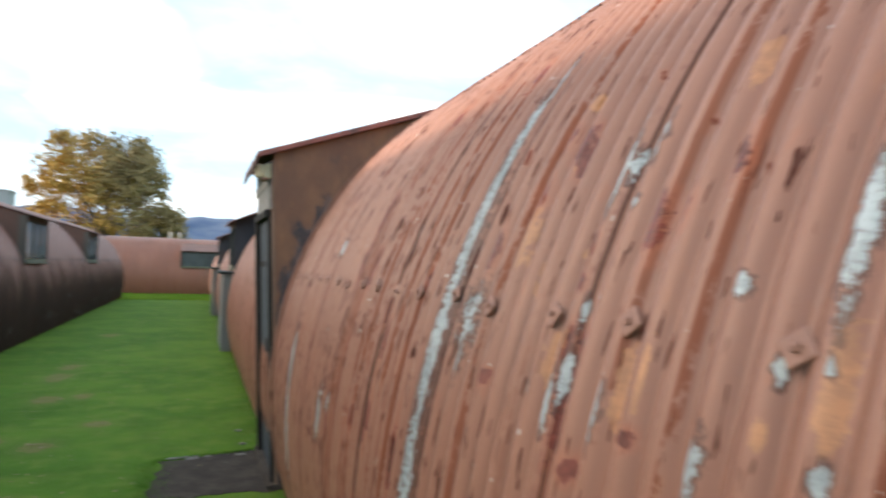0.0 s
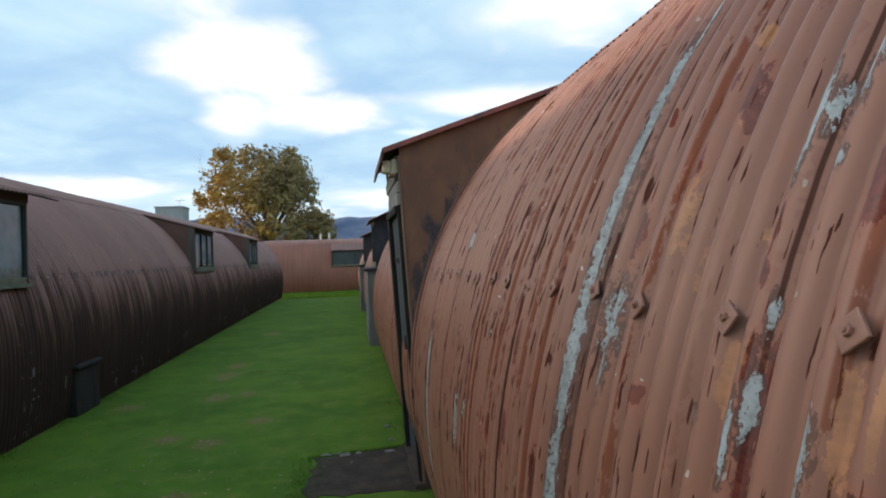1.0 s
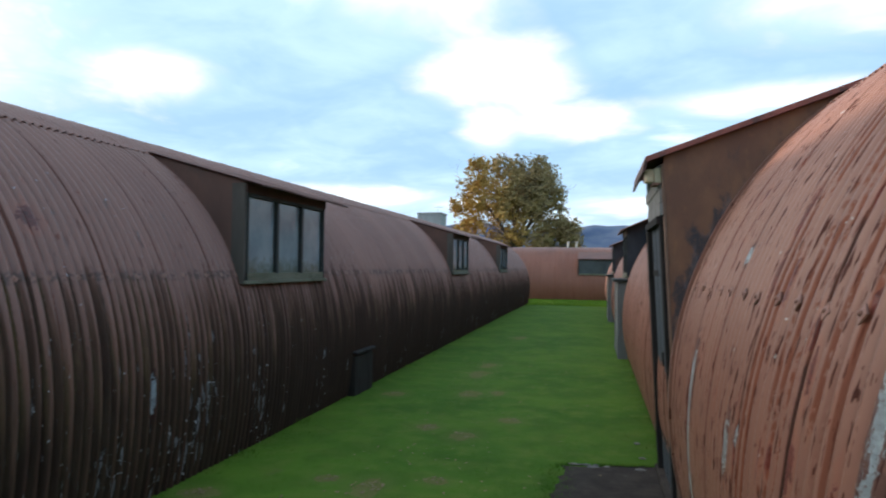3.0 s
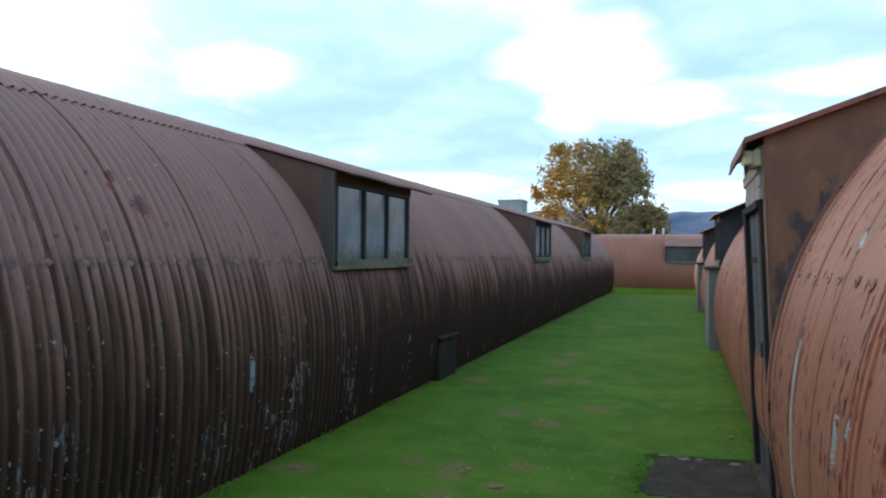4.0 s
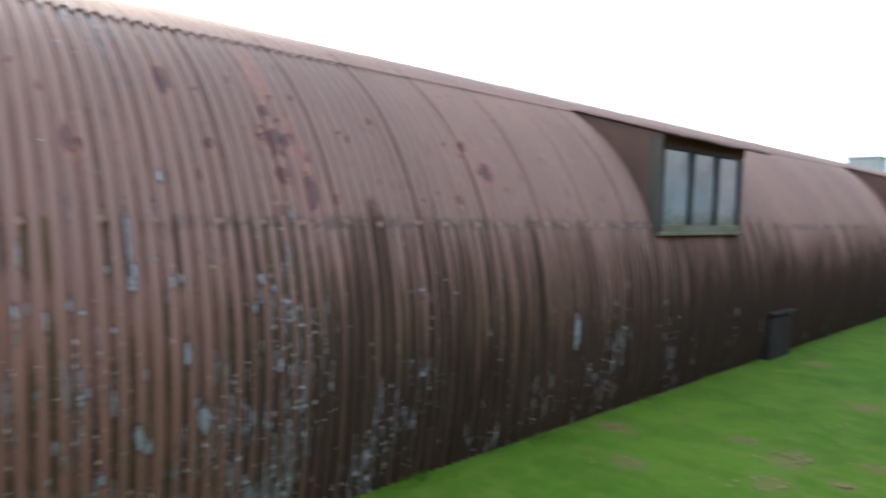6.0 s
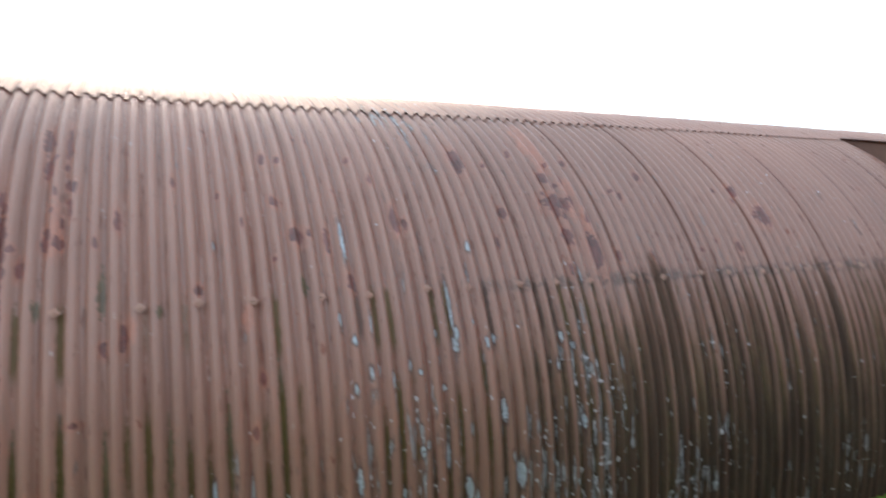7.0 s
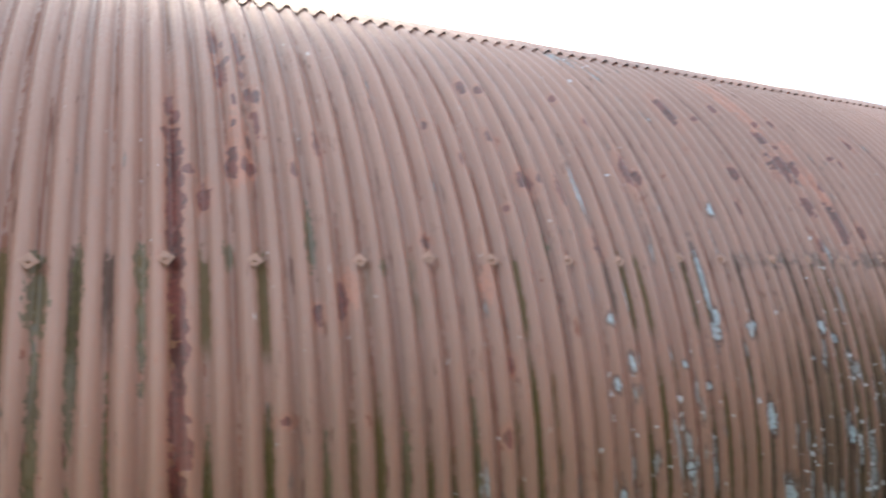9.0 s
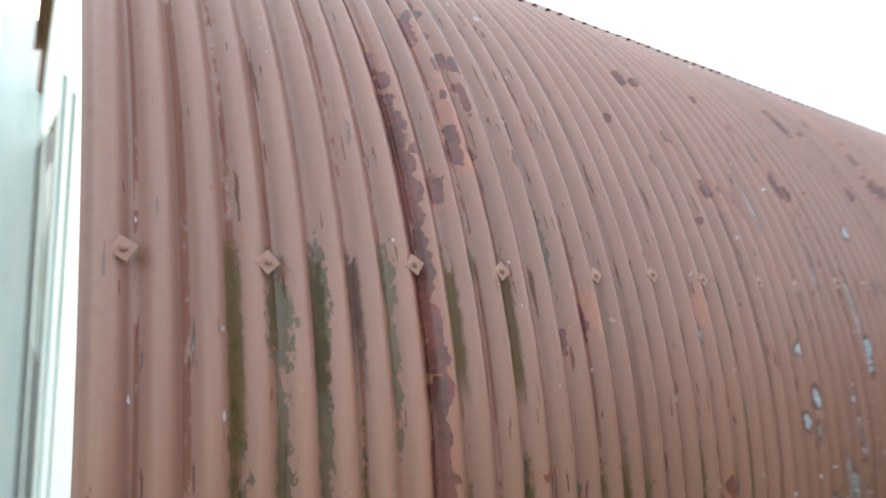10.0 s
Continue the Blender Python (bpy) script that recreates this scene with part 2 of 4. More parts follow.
        film = n.math("MULTIPLY", n.ramp(n.math("ADD", s, off(tongue, 2.8)), 1.05, 0.20), older)
        film = n.math("MULTIPLY", n.math("MULTIPLY", film, rail), n.ramp(n.math("ADD", n.math("ADD", wave, off(streak, 1.6)), n.math("MULTIPLY", off(hue, 1.0), 1.6)), 1.3, 0.2, 0.35, 1.0))
        col = lay(col, film, 0.88 * grime, n.mix(n.ramp(n.math("ADD", tongue, off(wob, 0.4)), 0.44, 0.62), (0.064, 0.042, 0.030), (0.077, 0.066, 0.033)))
        bleed = n.math("MULTIPLY", n.math("MULTIPLY", n.ramp(n.math("ABSOLUTE", n.math("SUBTRACT", n.math("ADD", s, off(wob, 0.12)), 0.83)), 0.055, 0.015), n.ramp(n.math("ADD", streak, off(blob, 0.7)), 0.44, 0.56)), older)
        col = lay(col, bleed, 0.6, (0.040, 0.026, 0.020))
        soot = n.math("MULTIPLY", n.ramp(n.math("ADD", s, off(tongue, 2.0)), 0.50, -0.25), n.ramp(n.math("ADD", u, off(tongue, 1.0)), 0.8, 3.0, 0.22, 1.0))
        soot = n.math("MULTIPLY", soot, n.ramp(wave, 1.0, 0.0, 0.80, 1.0))
        col = lay(col, soot, 0.93 * grime, n.mix(n.ramp(streak, 0.4, 0.6), (0.030, 0.020, 0.016), (0.050, 0.036, 0.025)))
        # darker low on the wall from about five metres along
        far_dark = n.math("MULTIPLY", n.ramp(n.math("ADD", s, off(tongue, 1.6)), 0.85, 0.0), n.ramp(n.math("ADD", u, off(tongue, 2.0)), 4.2, 7.2))
        col = lay(col, far_dark, 0.62, (0.040, 0.027, 0.022))
        dull = n.math("MAXIMUM", n.math("MAXIMUM", soot, film), far_dark)
        # lime and bare zinc in runs, mostly in the valleys near the foot
        drip = n.noise(n.vec(n.math("MULTIPLY", u, 1.6), n.math("MULTIPLY", s, 0.15), 53.0), 26.0, 4.0, 0.60)
        clump = n.noise(n.vec(u, n.math("MULTIPLY", s, 0.4), 57.0), 2.6, 3.0, 0.5)
        depth = n.math("ADD", n.ramp(s, 0.75, -0.55, -0.095, 0.03, False), n.math("ADD", off(clump, 0.46), n.math("ADD", n.ramp(u, 0.0, 0.5, -0.05, 0.0), n.math("ADD", n.ramp(u, 4.5, 8.5, 0.0, -0.06), n.ramp(u, 1.6, 2.6, 0.022, -0.016)))))
        depth = n.math("SUBTRACT", depth, n.math("MULTIPLY", wave, 0.024))
        lime = n.math("ADD", drip, depth)
        ring = n.ramp(lime, 0.565, 0.60)
        lime = n.math("MULTIPLY", n.ramp(lime, 0.612, 0.632), n.ramp(grain, 0.34, 0.46))
        col = lay(col, ring, 0.60, (0.030, 0.024, 0.022))
        col = lay(col, lime, 0.75, n.mix(grain, (0.14, 0.15, 0.16), (0.33, 0.36, 0.38)))
        drop = n.ramp(n.math("ADD", speck, n.math("MULTIPLY", depth, 0.8)), 0.685, 0.70)
        col = lay(col, drop, 0.85, (0.42, 0.46, 0.50))
    place, chalk = n.vec(u, s, 0.0), None
    kinds = ((ochre, (0.31, 0.115, 0.072) if grime else (0.36, 0.185, 0.088), 0.55, wob, 3.2), (green, (0.060, 0.048, 0.017), 0.85, wob, 3.6),
             (rust, (0.108, 0.030, 0.024), 0.94, blob if grime else wob, 1.7 if grime else 3.0), (primer, (0.27, 0.335, 0.37), 0.93, wob, 3.4 if grime else 4.6), ("long", (0.27, 0.335, 0.37), 0.93, wob, 2.4))
    for spots, paint, thick, edge, ragged in kinds:
        strip = spots == "long"
        if strip or spots is primer:
            spots = [q for q in primer if (q[3] >= 0.12) == strip]
        undercoat = ragged > 3.3 and paint[2] > 0.3 or strip
        if not spots:
            continue
        f, around = marks(n, place, edge, spots, ragged)
        if spots is rust:
            col = lay(col, around, 0.34, (0.30, 0.105, 0.062))
        if undercoat:
            col = lay(col, n.ramp(around, 0.55, 0.8), 0.7, (0.055, 0.027, 0.023))
            f = n.math("MULTIPLY", n.math("MULTIPLY", f, n.ramp(grain, 0.30, 0.40)), n.ramp(wob, 0.36, 0.42))
        deep, pale = ((0.6, 1.3) if grime else (0.7, 1.45)) if spots is rust else (0.8, 1.3)
        col = lay(col, f, thick, n.mix(n.ramp(n.math("ADD", n.math("MULTIPLY", grain, 0.5), n.math("MULTIPLY", spot, 0.5)), 0.40, 0.60), tuple(deep * x for x in paint), tuple(pale * x for x in paint)))
        if undercoat or spots is rust:
            chalk = f if chalk is None else n.math("MAXIMUM", chalk, f)
    tone = n.add("ShaderNodeObjectInfo").outputs["Random"]
    col = n.mix(1.0, col, n.mix(tone, tuple(0.93 * x for x in cast), tuple(1.05 * x for x in cast)), "MULTIPLY")
    height = n.math("SUBTRACT", n.math("ADD", n.math("MULTIPLY", grain, 0.2), n.math("MULTIPLY", streak, 0.3)), n.math("MULTIPLY", n.math("MAXIMUM", bare, slit), 0.8))
    if chalk is not None:
        height = n.math("SUBTRACT", height, n.math("MULTIPLY", chalk, 0.45))
    finish(n, col, n.math("ADD", n.ramp(grain, 0.3, 0.7, 0.38, 0.56), n.math("MULTIPLY", dull, 0.35)), bump=height, strength=0.5, dist=0.004)
    sheen = m.node_tree.nodes["Principled BSDF"].inputs["Specular IOR Level"]
    pits = n.math("MAXIMUM", n.math("MAXIMUM", slit, seam), n.math("MAXIMUM", bare, crease))
    matt = n.ramp(pits, 0.0, 1.0, 0.44, 0.04)
    if grime:
        matt = n.math("MINIMUM", n.ramp(dull, 0.0, 1.0, 0.6, 0.16), n.ramp(n.math("MAXIMUM", pits, n.math("MULTIPLY", wet, 0.8)), 0.0, 1.0, 0.6, 0.06))
    n.t.links.new(matt, sheen)
    return m


def streaky(name, a, b, scale=8.0, stretch=(1, 1, 0.15), rough=0.75, bump=0.3, c=None, lo=0.6, hi=0.68, metal=0.0):
    """Two mixed colours in streaks, with a third one in worn patches."""
    m, n = material(name)
    pos = n.add("ShaderNodeNewGeometry").outputs["Position"]
    v = n.vmath("MULTIPLY", pos, stretch)
    f = n.noise(v, scale, 6.0, 0.65)
    fine = n.noise(v, scale * 9, 4.0, 0.6)
    col = n.mix(n.ramp(f, 0.32, 0.68), a, b)
    col = n.mix(n.ramp(fine, 0.55, 0.8, 0, 0.4), col, tuple(0.6 * x for x in a))
    if c:
        g = n.noise(n.vmath("ADD", v, (7.1, 3.3, 5.7)), scale * 0.7, 5.0, 0.6)
        col = n.mix(n.ramp(g, lo, hi), col, c)
    tone = n.add("ShaderNodeObjectInfo").outputs["Random"]
    col = n.mix(1.0, col, n.mix(tone, (0.9, 0.9, 0.9), (1.08, 1.08, 1.08)), "MULTIPLY")
    finish(n, col, rough, metal, n.math("ADD", f, n.math("MULTIPLY", fine, 0.5)), bump, 0.01)
    return m


def glass_material():
    m, n = material("dusty_glass_with_reflection")
    pos = n.add("ShaderNodeNewGeometry").outputs["Position"]
    f = n.noise(pos, 3.0, 4.0, 0.6)
    col = n.mix(n.ramp(f, 0.3, 0.7), (0.19, 0.235, 0.265), (0.27, 0.315, 0.34))
    # painted reflection: pale sky above, turning dark olive low in the pane
    p = n.add("ShaderNodeSeparateXYZ", {0: pos}).outputs
    low = n.math("ADD", p[2], n.math("MULTIPLY", n.math("SUBTRACT", n.noise(pos, 14.0, 4.0, 0.6), 0.5), 0.35))
    col = n.mix(n.ramp(low, 1.80, 1.60, 0, 0.8), col, (0.115, 0.125, 0.085))
    finish(n, col, n.ramp(f, 0.3, 0.75, 0.06, 0.22), bump=f, strength=0.02, dist=0.02)
    return m


# worn spots in the turf: x, y, half widths
WORN = ((-1.66, 4.86, 0.09, 0.14), (-1.59, 4.31, 0.07, 0.10), (-1.26, 6.54, 0.09, 0.12), (-1.69, 6.78, 0.10, 0.10), (-1.59, 8.63, 0.10, 0.16), (-1.76, 10.23, 0.10, 0.25), (-1.73, 11.18, 0.09, 0.22), (-1.26, 4.65, 0.06, 0.05),
        (-2.04, 4.98, 0.08, 0.06), (-1.25, 8.79, 0.07, 0.12), (-2.84, 4.45, 0.10, 0.08), (-2.38, 3.89, 0.10, 0.07), (-1.72, 15.63, 0.10, 0.25), (-0.89, 7.3, 0.09, 0.10), (-1.19, 5.15, 0.08, 0.06), (-2.56, 8.37, 0.10, 0.12))


def grass_material(name, a, b, c, soil=0.0):
    m, n = material(name)
    pos = n.add("ShaderNodeNewGeometry").outputs["Position"]
    big = n.noise(pos, 0.55, 5.0, 0.6)
    mid = n.noise(pos, 4.0, 5.0, 0.65)
    fine = n.noise(pos, 90.0, 4.0, 0.7)
    col = n.mix(n.ramp(big, 0.35, 0.65), a, b)
    col = n.mix(n.ramp(mid, 0.44, 0.70, 0, 0.75), col, c)
    col = n.mix(n.ramp(n.noise(pos, 1.6, 4.0, 0.6), 0.55, 0.40, 0, 0.35), col, tuple(0.62 * x for x in a))
    col = n.mix(n.ramp(fine, 0.45, 0.75, 0, 0.2), col, tuple(0.55 * x for x in a))
    if soil:
        bare = n.noise(pos, 1.7, 4.0, 0.6)
        col = n.mix(n.math("MULTIPLY", n.ramp(bare, 0.66, 0.74), soil), col, (0.12, 0.085, 0.045))
    if soil:
        worn, rim = marks(n, n.vmath("MULTIPLY", pos, (1, 1, 0)), mid, [(x, y, 1.35 * a, 1.35 * b) for x, y, a, b in WORN], 2.6)
        col = n.mix(n.math("MULTIPLY", rim, 0.32), col, (0.165, 0.165, 0.045))
        col = n.mix(n.math("MULTIPLY", worn, n.ramp(fine, 0.40, 0.60, 0.35, 0.9)), col, n.mix(fine, (0.15, 0.090, 0.040), (0.28, 0.19, 0.085)))
    tone = n.add("ShaderNodeNewGeometry").outputs["Random Per Island"]
    col = n.mix(0.18, col, n.mix(tone, tuple(0.6 * x for x in a), tuple(1.5 * x for x in b)))
    finish(n, col, 0.9, bump=n.math("ADD", fine, n.math("MULTIPLY", mid, 1.5)), strength=0.3, dist=0.02)
    m.node_tree.nodes["Principled BSDF"].inputs["Specular IOR Level"].default_value = 0.15
    return m


# Marks in the paint: (along the hut, arc length over the widest line, half width, half length)
PRIMER_EAST = [(1.708, 0.25, 0.040, 0.5), (1.708, 0.75, 0.040, 0.45), (1.715, 1.10, 0.034, 0.35), (1.725, 1.38, 0.022, 0.16), (1.68, 1.58, 0.010, 0.12), (1.006, 1.216, 0.017, 0.055), (1.077, 1.268, 0.006, 0.06), (1.066, 1.142, 0.006, 0.075),
               (0.925, 0.676, 0.014, 0.046), (1.162, 0.682, 0.014, 0.025), (1.063, 0.673, 0.007, 0.052), (1.543, 0.79, 0.036, 0.080), (1.538, 0.69, 0.020, 0.06), (0.992, 1.075, 0.007, 0.015), (4.01, 0.3, 0.045, 0.20), (4.03, -0.1, 0.040, 0.30), (3.04, 0.209, 0.012, 0.1), (2.005, 0.81, 0.010, 0.06)]
PRIMER_EAST += [(0.526, 0.994, 0.011, 0.095), (0.678, 0.914, 0.008, 0.018), (0.588, 0.81, 0.007, 0.019), (0.521, 0.819, 0.004, 0.012), (0.684, 0.656, 0.010, 0.035), (0.511, 0.694, 0.007, 0.016)]
RUST_EAST = [(1.385, 1.300, 0.024, 0.045), (1.300, 1.262, 0.034, 0.050), (1.270, 1.215, 0.020, 0.040), (1.388, 1.130, 0.028, 0.045), (0.915, 1.024, 0.022, 0.060), (1.522, 0.983, 0.018, 0.057), (1.070, 0.908, 0.014, 0.020), (1.067, 0.986, 0.006, 0.030), (1.36, 0.662, 0.015, 0.021),
             (1.242, 1.381, 0.014, 0.030), (1.248, 1.203, 0.006, 0.062), (0.767, 1.132, 0.016, 0.042), (0.849, 1.043, 0.014, 0.033), (0.83, 0.657, 0.013, 0.016), (0.969, 0.567, 0.013, 0.021), (0.868, 0.835, 0.012, 0.022)]
OCHRE_EAST = [(1.244, 0.901, 0.022, 0.080), (1.376, 1.008, 0.030, 0.095), (1.352, 1.406, 0.012, 0.027), (1.11, 0.974, 0.009, 0.014), (1.277, 1.200, 0.014, 0.020), (1.058, 0.788, 0.008, 0.02), (0.883, 0.732, 0.011, 0.073), (1.109, 0.75, 0.018, 0.055),
              (1.328, 0.942, 0.010, 0.016), (0.827, 0.748, 0.006, 0.065), (0.514, 0.802, 0.014, 0.078), (0.594, 0.722, 0.008, 0.021), (0.817, 1.343, 0.012, 0.051)]
PRIMER_WEST = [(0.377, 1.12, 0.011, 0.108), (0.31, 0.705, 0.007, 0.038), (0.877, 0.543, 0.011, 0.039), (0.628, 0.469, 0.008, 0.028), (1.05, 0.539, 0.009, 0.03), (1.05, 1.06, 0.01, 0.03), (1.105, 0.194, 0.011, 0.058), (1.181, -0.135, 0.023, 0.061), (0.655, 0.058, 0.008, 0.027), (0.348, -0.03, 0.01, 0.054), (-0.266, 0.013, 0.007, 0.065), (-0.22, 1.11, 0.005, 0.018), (0.475, 0.463, 0.005, 0.027), (0.454, 0.683, 0.005, 0.049), (-0.115, 0.017, 0.005, 0.058), (0.786, 0.014, 0.011, 0.057), (0.889, -0.154, 0.017, 0.049), (0.877, 0.755, 0.006, 0.126), (4.153, -0.034, 0.019, 0.133)]
RUST_WEST = [(-1.037, 0.969, 0.02, 0.364), (-1.031, 0.472, 0.016, 0.127), (-1.024, 0.157, 0.014, 0.132), (-1, 1.113, 0.019, 0.018), (-0.958, 1.027, 0.019, 0.044), (-0.897, 1.771, 0.019, 0.102), (-0.884, 1.575, 0.02, 0.071), (-0.872, 1.159, 0.013, 0.061), (-0.835, 1.143, 0.022, 0.029), (-0.813, 1.771, 0.011, 0.138), (-0.79, 1.324, 0.008, 0.056), (-0.663, 0.662, 0.016, 0.029), (-0.59, 0.701, 0.017, 0.059), (-0.608, 1.248, 0.014, 0.054), (0.077, 1.359, 0.023, 0.033), (0.16, 1.157, 0.032, 0.05), (0.22, 1.161, 0.013, 0.023)]
RUST_WEST += [(0.3, 1.12, 0.015, 0.07), (0.391, 0.892, 0.023, 0.049), (0.678, 1.235, 0.026, 0.079), (1.184, 1.714, 0.046, 0.108), (0.599, 1.517, 0.015, 0.032), (1.334, 1.285, 0.024, 0.035), (1.729, 1.359, 0.096, 0.059), (1.715, 1.114, 0.029, 0.065), (1.867, 1.012, 0.048, 0.11), (0.052, 1.673, 0.016, 0.045), (-0.053, 0.478, 0.015, 0.03), (-0.094, 0.256, 0.012, 0.029), (-0.766, 0.375, 0.02, 0.014), (-0.894, 0.095, 0.024, 0.034), (-0.295, 0.893, 0.019, 0.027), (3.24, 1.469, 0.037, 0.048), (3.385, 1.24, 0.071, 0.082)]
OCHRE_WEST = [(1.78, 1.94, 0.06, 0.298), (-0.85, 1.21, 0.037, 0.153), (-0.096, 0.745, 0.022, 0.064), (-0.559, 0.74, 0.019, 0.06)]
GREEN_WEST = [(-0.667, 0.902, 0.015, 0.106), (-0.898, 0.843, 0.015, 0.04), (-1.118, 0.808, 0.017, 0.075), (0.165, 0.885, 0.017, 0.047), (-1.261, 0.769, 0.012, 0.108), (-1.353, 0.821, 0.017, 0.036), (-0.451, 0.803, 0.012, 0.031), (-1.345, 0.72, 0.024, 0.10), (-1.345, 0.30, 0.013, 0.42), (-1.27, 0.55, 0.012, 0.20), (-1.421, 0.05, 0.022, 0.5), (-1.193, 0.2, 0.008, 0.3), (-1.117, 0.65, 0.010, 0.16), (-0.964, 0.15, 0.010, 0.22), (-1.27, 0.1, 0.012, 0.16), (-0.812, 0.12, 0.012, 0.2), (-0.66, 0.1, 0.012, 0.22), (-0.43, 0.16, 0.012, 0.2), (-0.2, 0.2, 0.012, 0.22), (0.02, 0.3, 0.012, 0.26)]
column = random.Random(31)
RUST_WEST += [(-1.035 + column.uniform(-0.012, 0.012), 1.38 - 0.062 * k, column.uniform(0.012, 0.026), column.uniform(0.03, 0.06)) for k in range(26)]
RUST_WEST += [(-0.86 + 0.05 * (k % 2) + column.uniform(-0.012, 0.012), 1.75 - 0.055 * k, column.uniform(0.006, 0.014), column.uniform(0.015, 0.035)) for k in range(12)]
RUST_WEST += [(1.80 + column.uniform(-0.14, 0.14), column.uniform(0.9, 1.75), column.uniform(0.008, 0.022), column.uniform(0.015, 0.05)) for k in range(16)]
OCHRE_WEST += [(1.80 + column.uniform(-0.16, 0.16), column.uniform(1.0, 1.95), column.uniform(0.02, 0.05), column.uniform(0.05, 0.12)) for k in range(7)]
PRIMER_WEST += [(column.uniform(0.3, 1.7), column.uniform(-0.35, 0.65), column.uniform(0.006, 0.012), column.uniform(0.012, 0.04)) for k in range(26)]
RUST_EAST += [(column.uniform(1.8, 4.2), column.uniform(0.2, 1.9), column.uniform(0.006, 0.012), column.uniform(0.03, 0.10)) for k in range(22)]
for lap_u in (1.04, 1.62, 2.26, 2.87, 3.48, 4.06):
    RUST_EAST += [(lap_u + column.uniform(-0.012, 0.012), column.uniform(-0.2, 1.8), column.uniform(0.006, 0.012), column.uniform(0.03, 0.10)) for k in range(5)]
    PRIMER_EAST += [(lap_u + column.uniform(-0.015, 0.015), column.uniform(-0.3, 1.2), column.uniform(0.005, 0.010), column.uniform(0.02, 0.07)) for k in range(3)]
RUST_WEST += [(column.uniform(-1.0, 3.6), column.uniform(0.95, 1.95), column.uniform(0.007, 0.016), column.uniform(0.012, 0.04)) for k in range(34)]
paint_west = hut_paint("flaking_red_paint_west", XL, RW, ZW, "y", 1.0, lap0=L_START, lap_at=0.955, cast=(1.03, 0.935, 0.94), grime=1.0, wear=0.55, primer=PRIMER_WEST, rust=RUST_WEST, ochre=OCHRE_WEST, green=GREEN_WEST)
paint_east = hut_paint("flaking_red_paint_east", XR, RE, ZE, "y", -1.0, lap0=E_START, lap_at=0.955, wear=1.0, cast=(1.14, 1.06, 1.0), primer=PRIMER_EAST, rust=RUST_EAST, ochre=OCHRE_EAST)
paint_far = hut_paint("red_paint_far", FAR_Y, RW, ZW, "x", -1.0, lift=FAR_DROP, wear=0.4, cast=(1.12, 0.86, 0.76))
iron = streaky("painted_iron", (0.31, 0.16, 0.118), (0.25, 0.125, 0.092), 30.0, (1, 1, 1), 0.6)


def porch_panel():
    """Rusty flat steel, brushed with bitumen along its joint with the arch."""
    m, n = material("rusty_flat_panel")
    pos = n.add("ShaderNodeNewGeometry").outputs["Position"]
    p = n.add("ShaderNodeSeparateXYZ", {0: pos}).outputs
    big = n.noise(n.vmath("MULTIPLY", pos, (1, 1, 0.6)), 3.0, 5.0, 0.6)
    mid = n.noise(n.vmath("MULTIPLY", pos, (1, 1, 0.4)), 11.0, 5.0, 0.65)
    fine = n.noise(pos, 60.0, 4.0, 0.65)
    col = n.mix(n.ramp(big, 0.32, 0.68), (0.150, 0.072, 0.046), (0.225, 0.108, 0.060))
    col = n.mix(n.ramp(mid, 0.54, 0.72, 0, 0.5), col, (0.270, 0.130, 0.060))
    col = n.mix(n.ramp(mid, 0.44, 0.32, 0, 0.6), col, (0.105, 0.060, 0.048))
    col = n.mix(n.ramp(fine, 0.60, 0.72, 0, 0.4), col, (0.22, 0.13, 0.09))
    dx, dz = n.math("SUBTRACT", p[0], XR), n.math("SUBTRACT", p[2], ZE)
    away = n.math("SUBTRACT", n.math("SQRT", n.math("ADD", n.math("MULTIPLY", dx, dx), n.math("MULTIPLY", dz, dz))), RE)
    brush = n.math("ADD", away, n.math("ADD", n.math("MULTIPLY", n.math("SUBTRACT", mid, 0.5), 0.30), n.math("ADD", n.math("MULTIPLY", n.math("SUBTRACT", big, 0.5), 0.40), n.math("MULTIPLY", n.math("SUBTRACT", fine, 0.5), 0.16))))
    tar = n.math("MULTIPLY", n.ramp(brush, 0.095, 0.035), n.ramp(p[2], 2.36, 2.16))
    col = n.mix(n.math("MULTIPLY", tar, n.ramp(fine, 0.34, 0.56, 0.45, 0.92)), col, n.mix(n.ramp(mid, 0.45, 0.65), (0.032, 0.034, 0.045), (0.130, 0.140, 0.165)))
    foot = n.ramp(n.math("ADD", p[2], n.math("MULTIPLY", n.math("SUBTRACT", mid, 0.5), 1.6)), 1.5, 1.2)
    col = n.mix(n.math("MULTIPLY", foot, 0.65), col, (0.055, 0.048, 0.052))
    finish(n, col, 0.75, bump=n.math("ADD", mid, fine), strength=0.3, dist=0.008)
    return m


rusty_panel = porch_panel()
bitumen = streaky("bitumen_flashing", (0.022, 0.022, 0.030), (0.050, 0.052, 0.062), 9.0, (1, 1, 1), 0.6, 0.5, (0.12, 0.06, 0.045), 0.52, 0.58)
cheek_paint = streaky("dormer_cheek_paint", (0.135, 0.064, 0.046), (0.100, 0.049, 0.037), 3.0, (1, 1, 0.5), 0.75, 0.2, (0.09, 0.05, 0.04), 0.6, 0.7)
red_edge = streaky("red_metal_edge", (0.30, 0.085, 0.062), (0.18, 0.055, 0.042), 9.0, (1, 1, 1), 0.55, 0.3, (0.10, 0.04, 0.032), 0.58, 0.64)
porch_roof = streaky("red_rusty_roof_edge", (0.17, 0.058, 0.046), (0.10, 0.038, 0.032), 7.0, (1, 1, 1), 0.7, 0.3, (0.24, 0.13, 0.10), 0.62, 0.68)
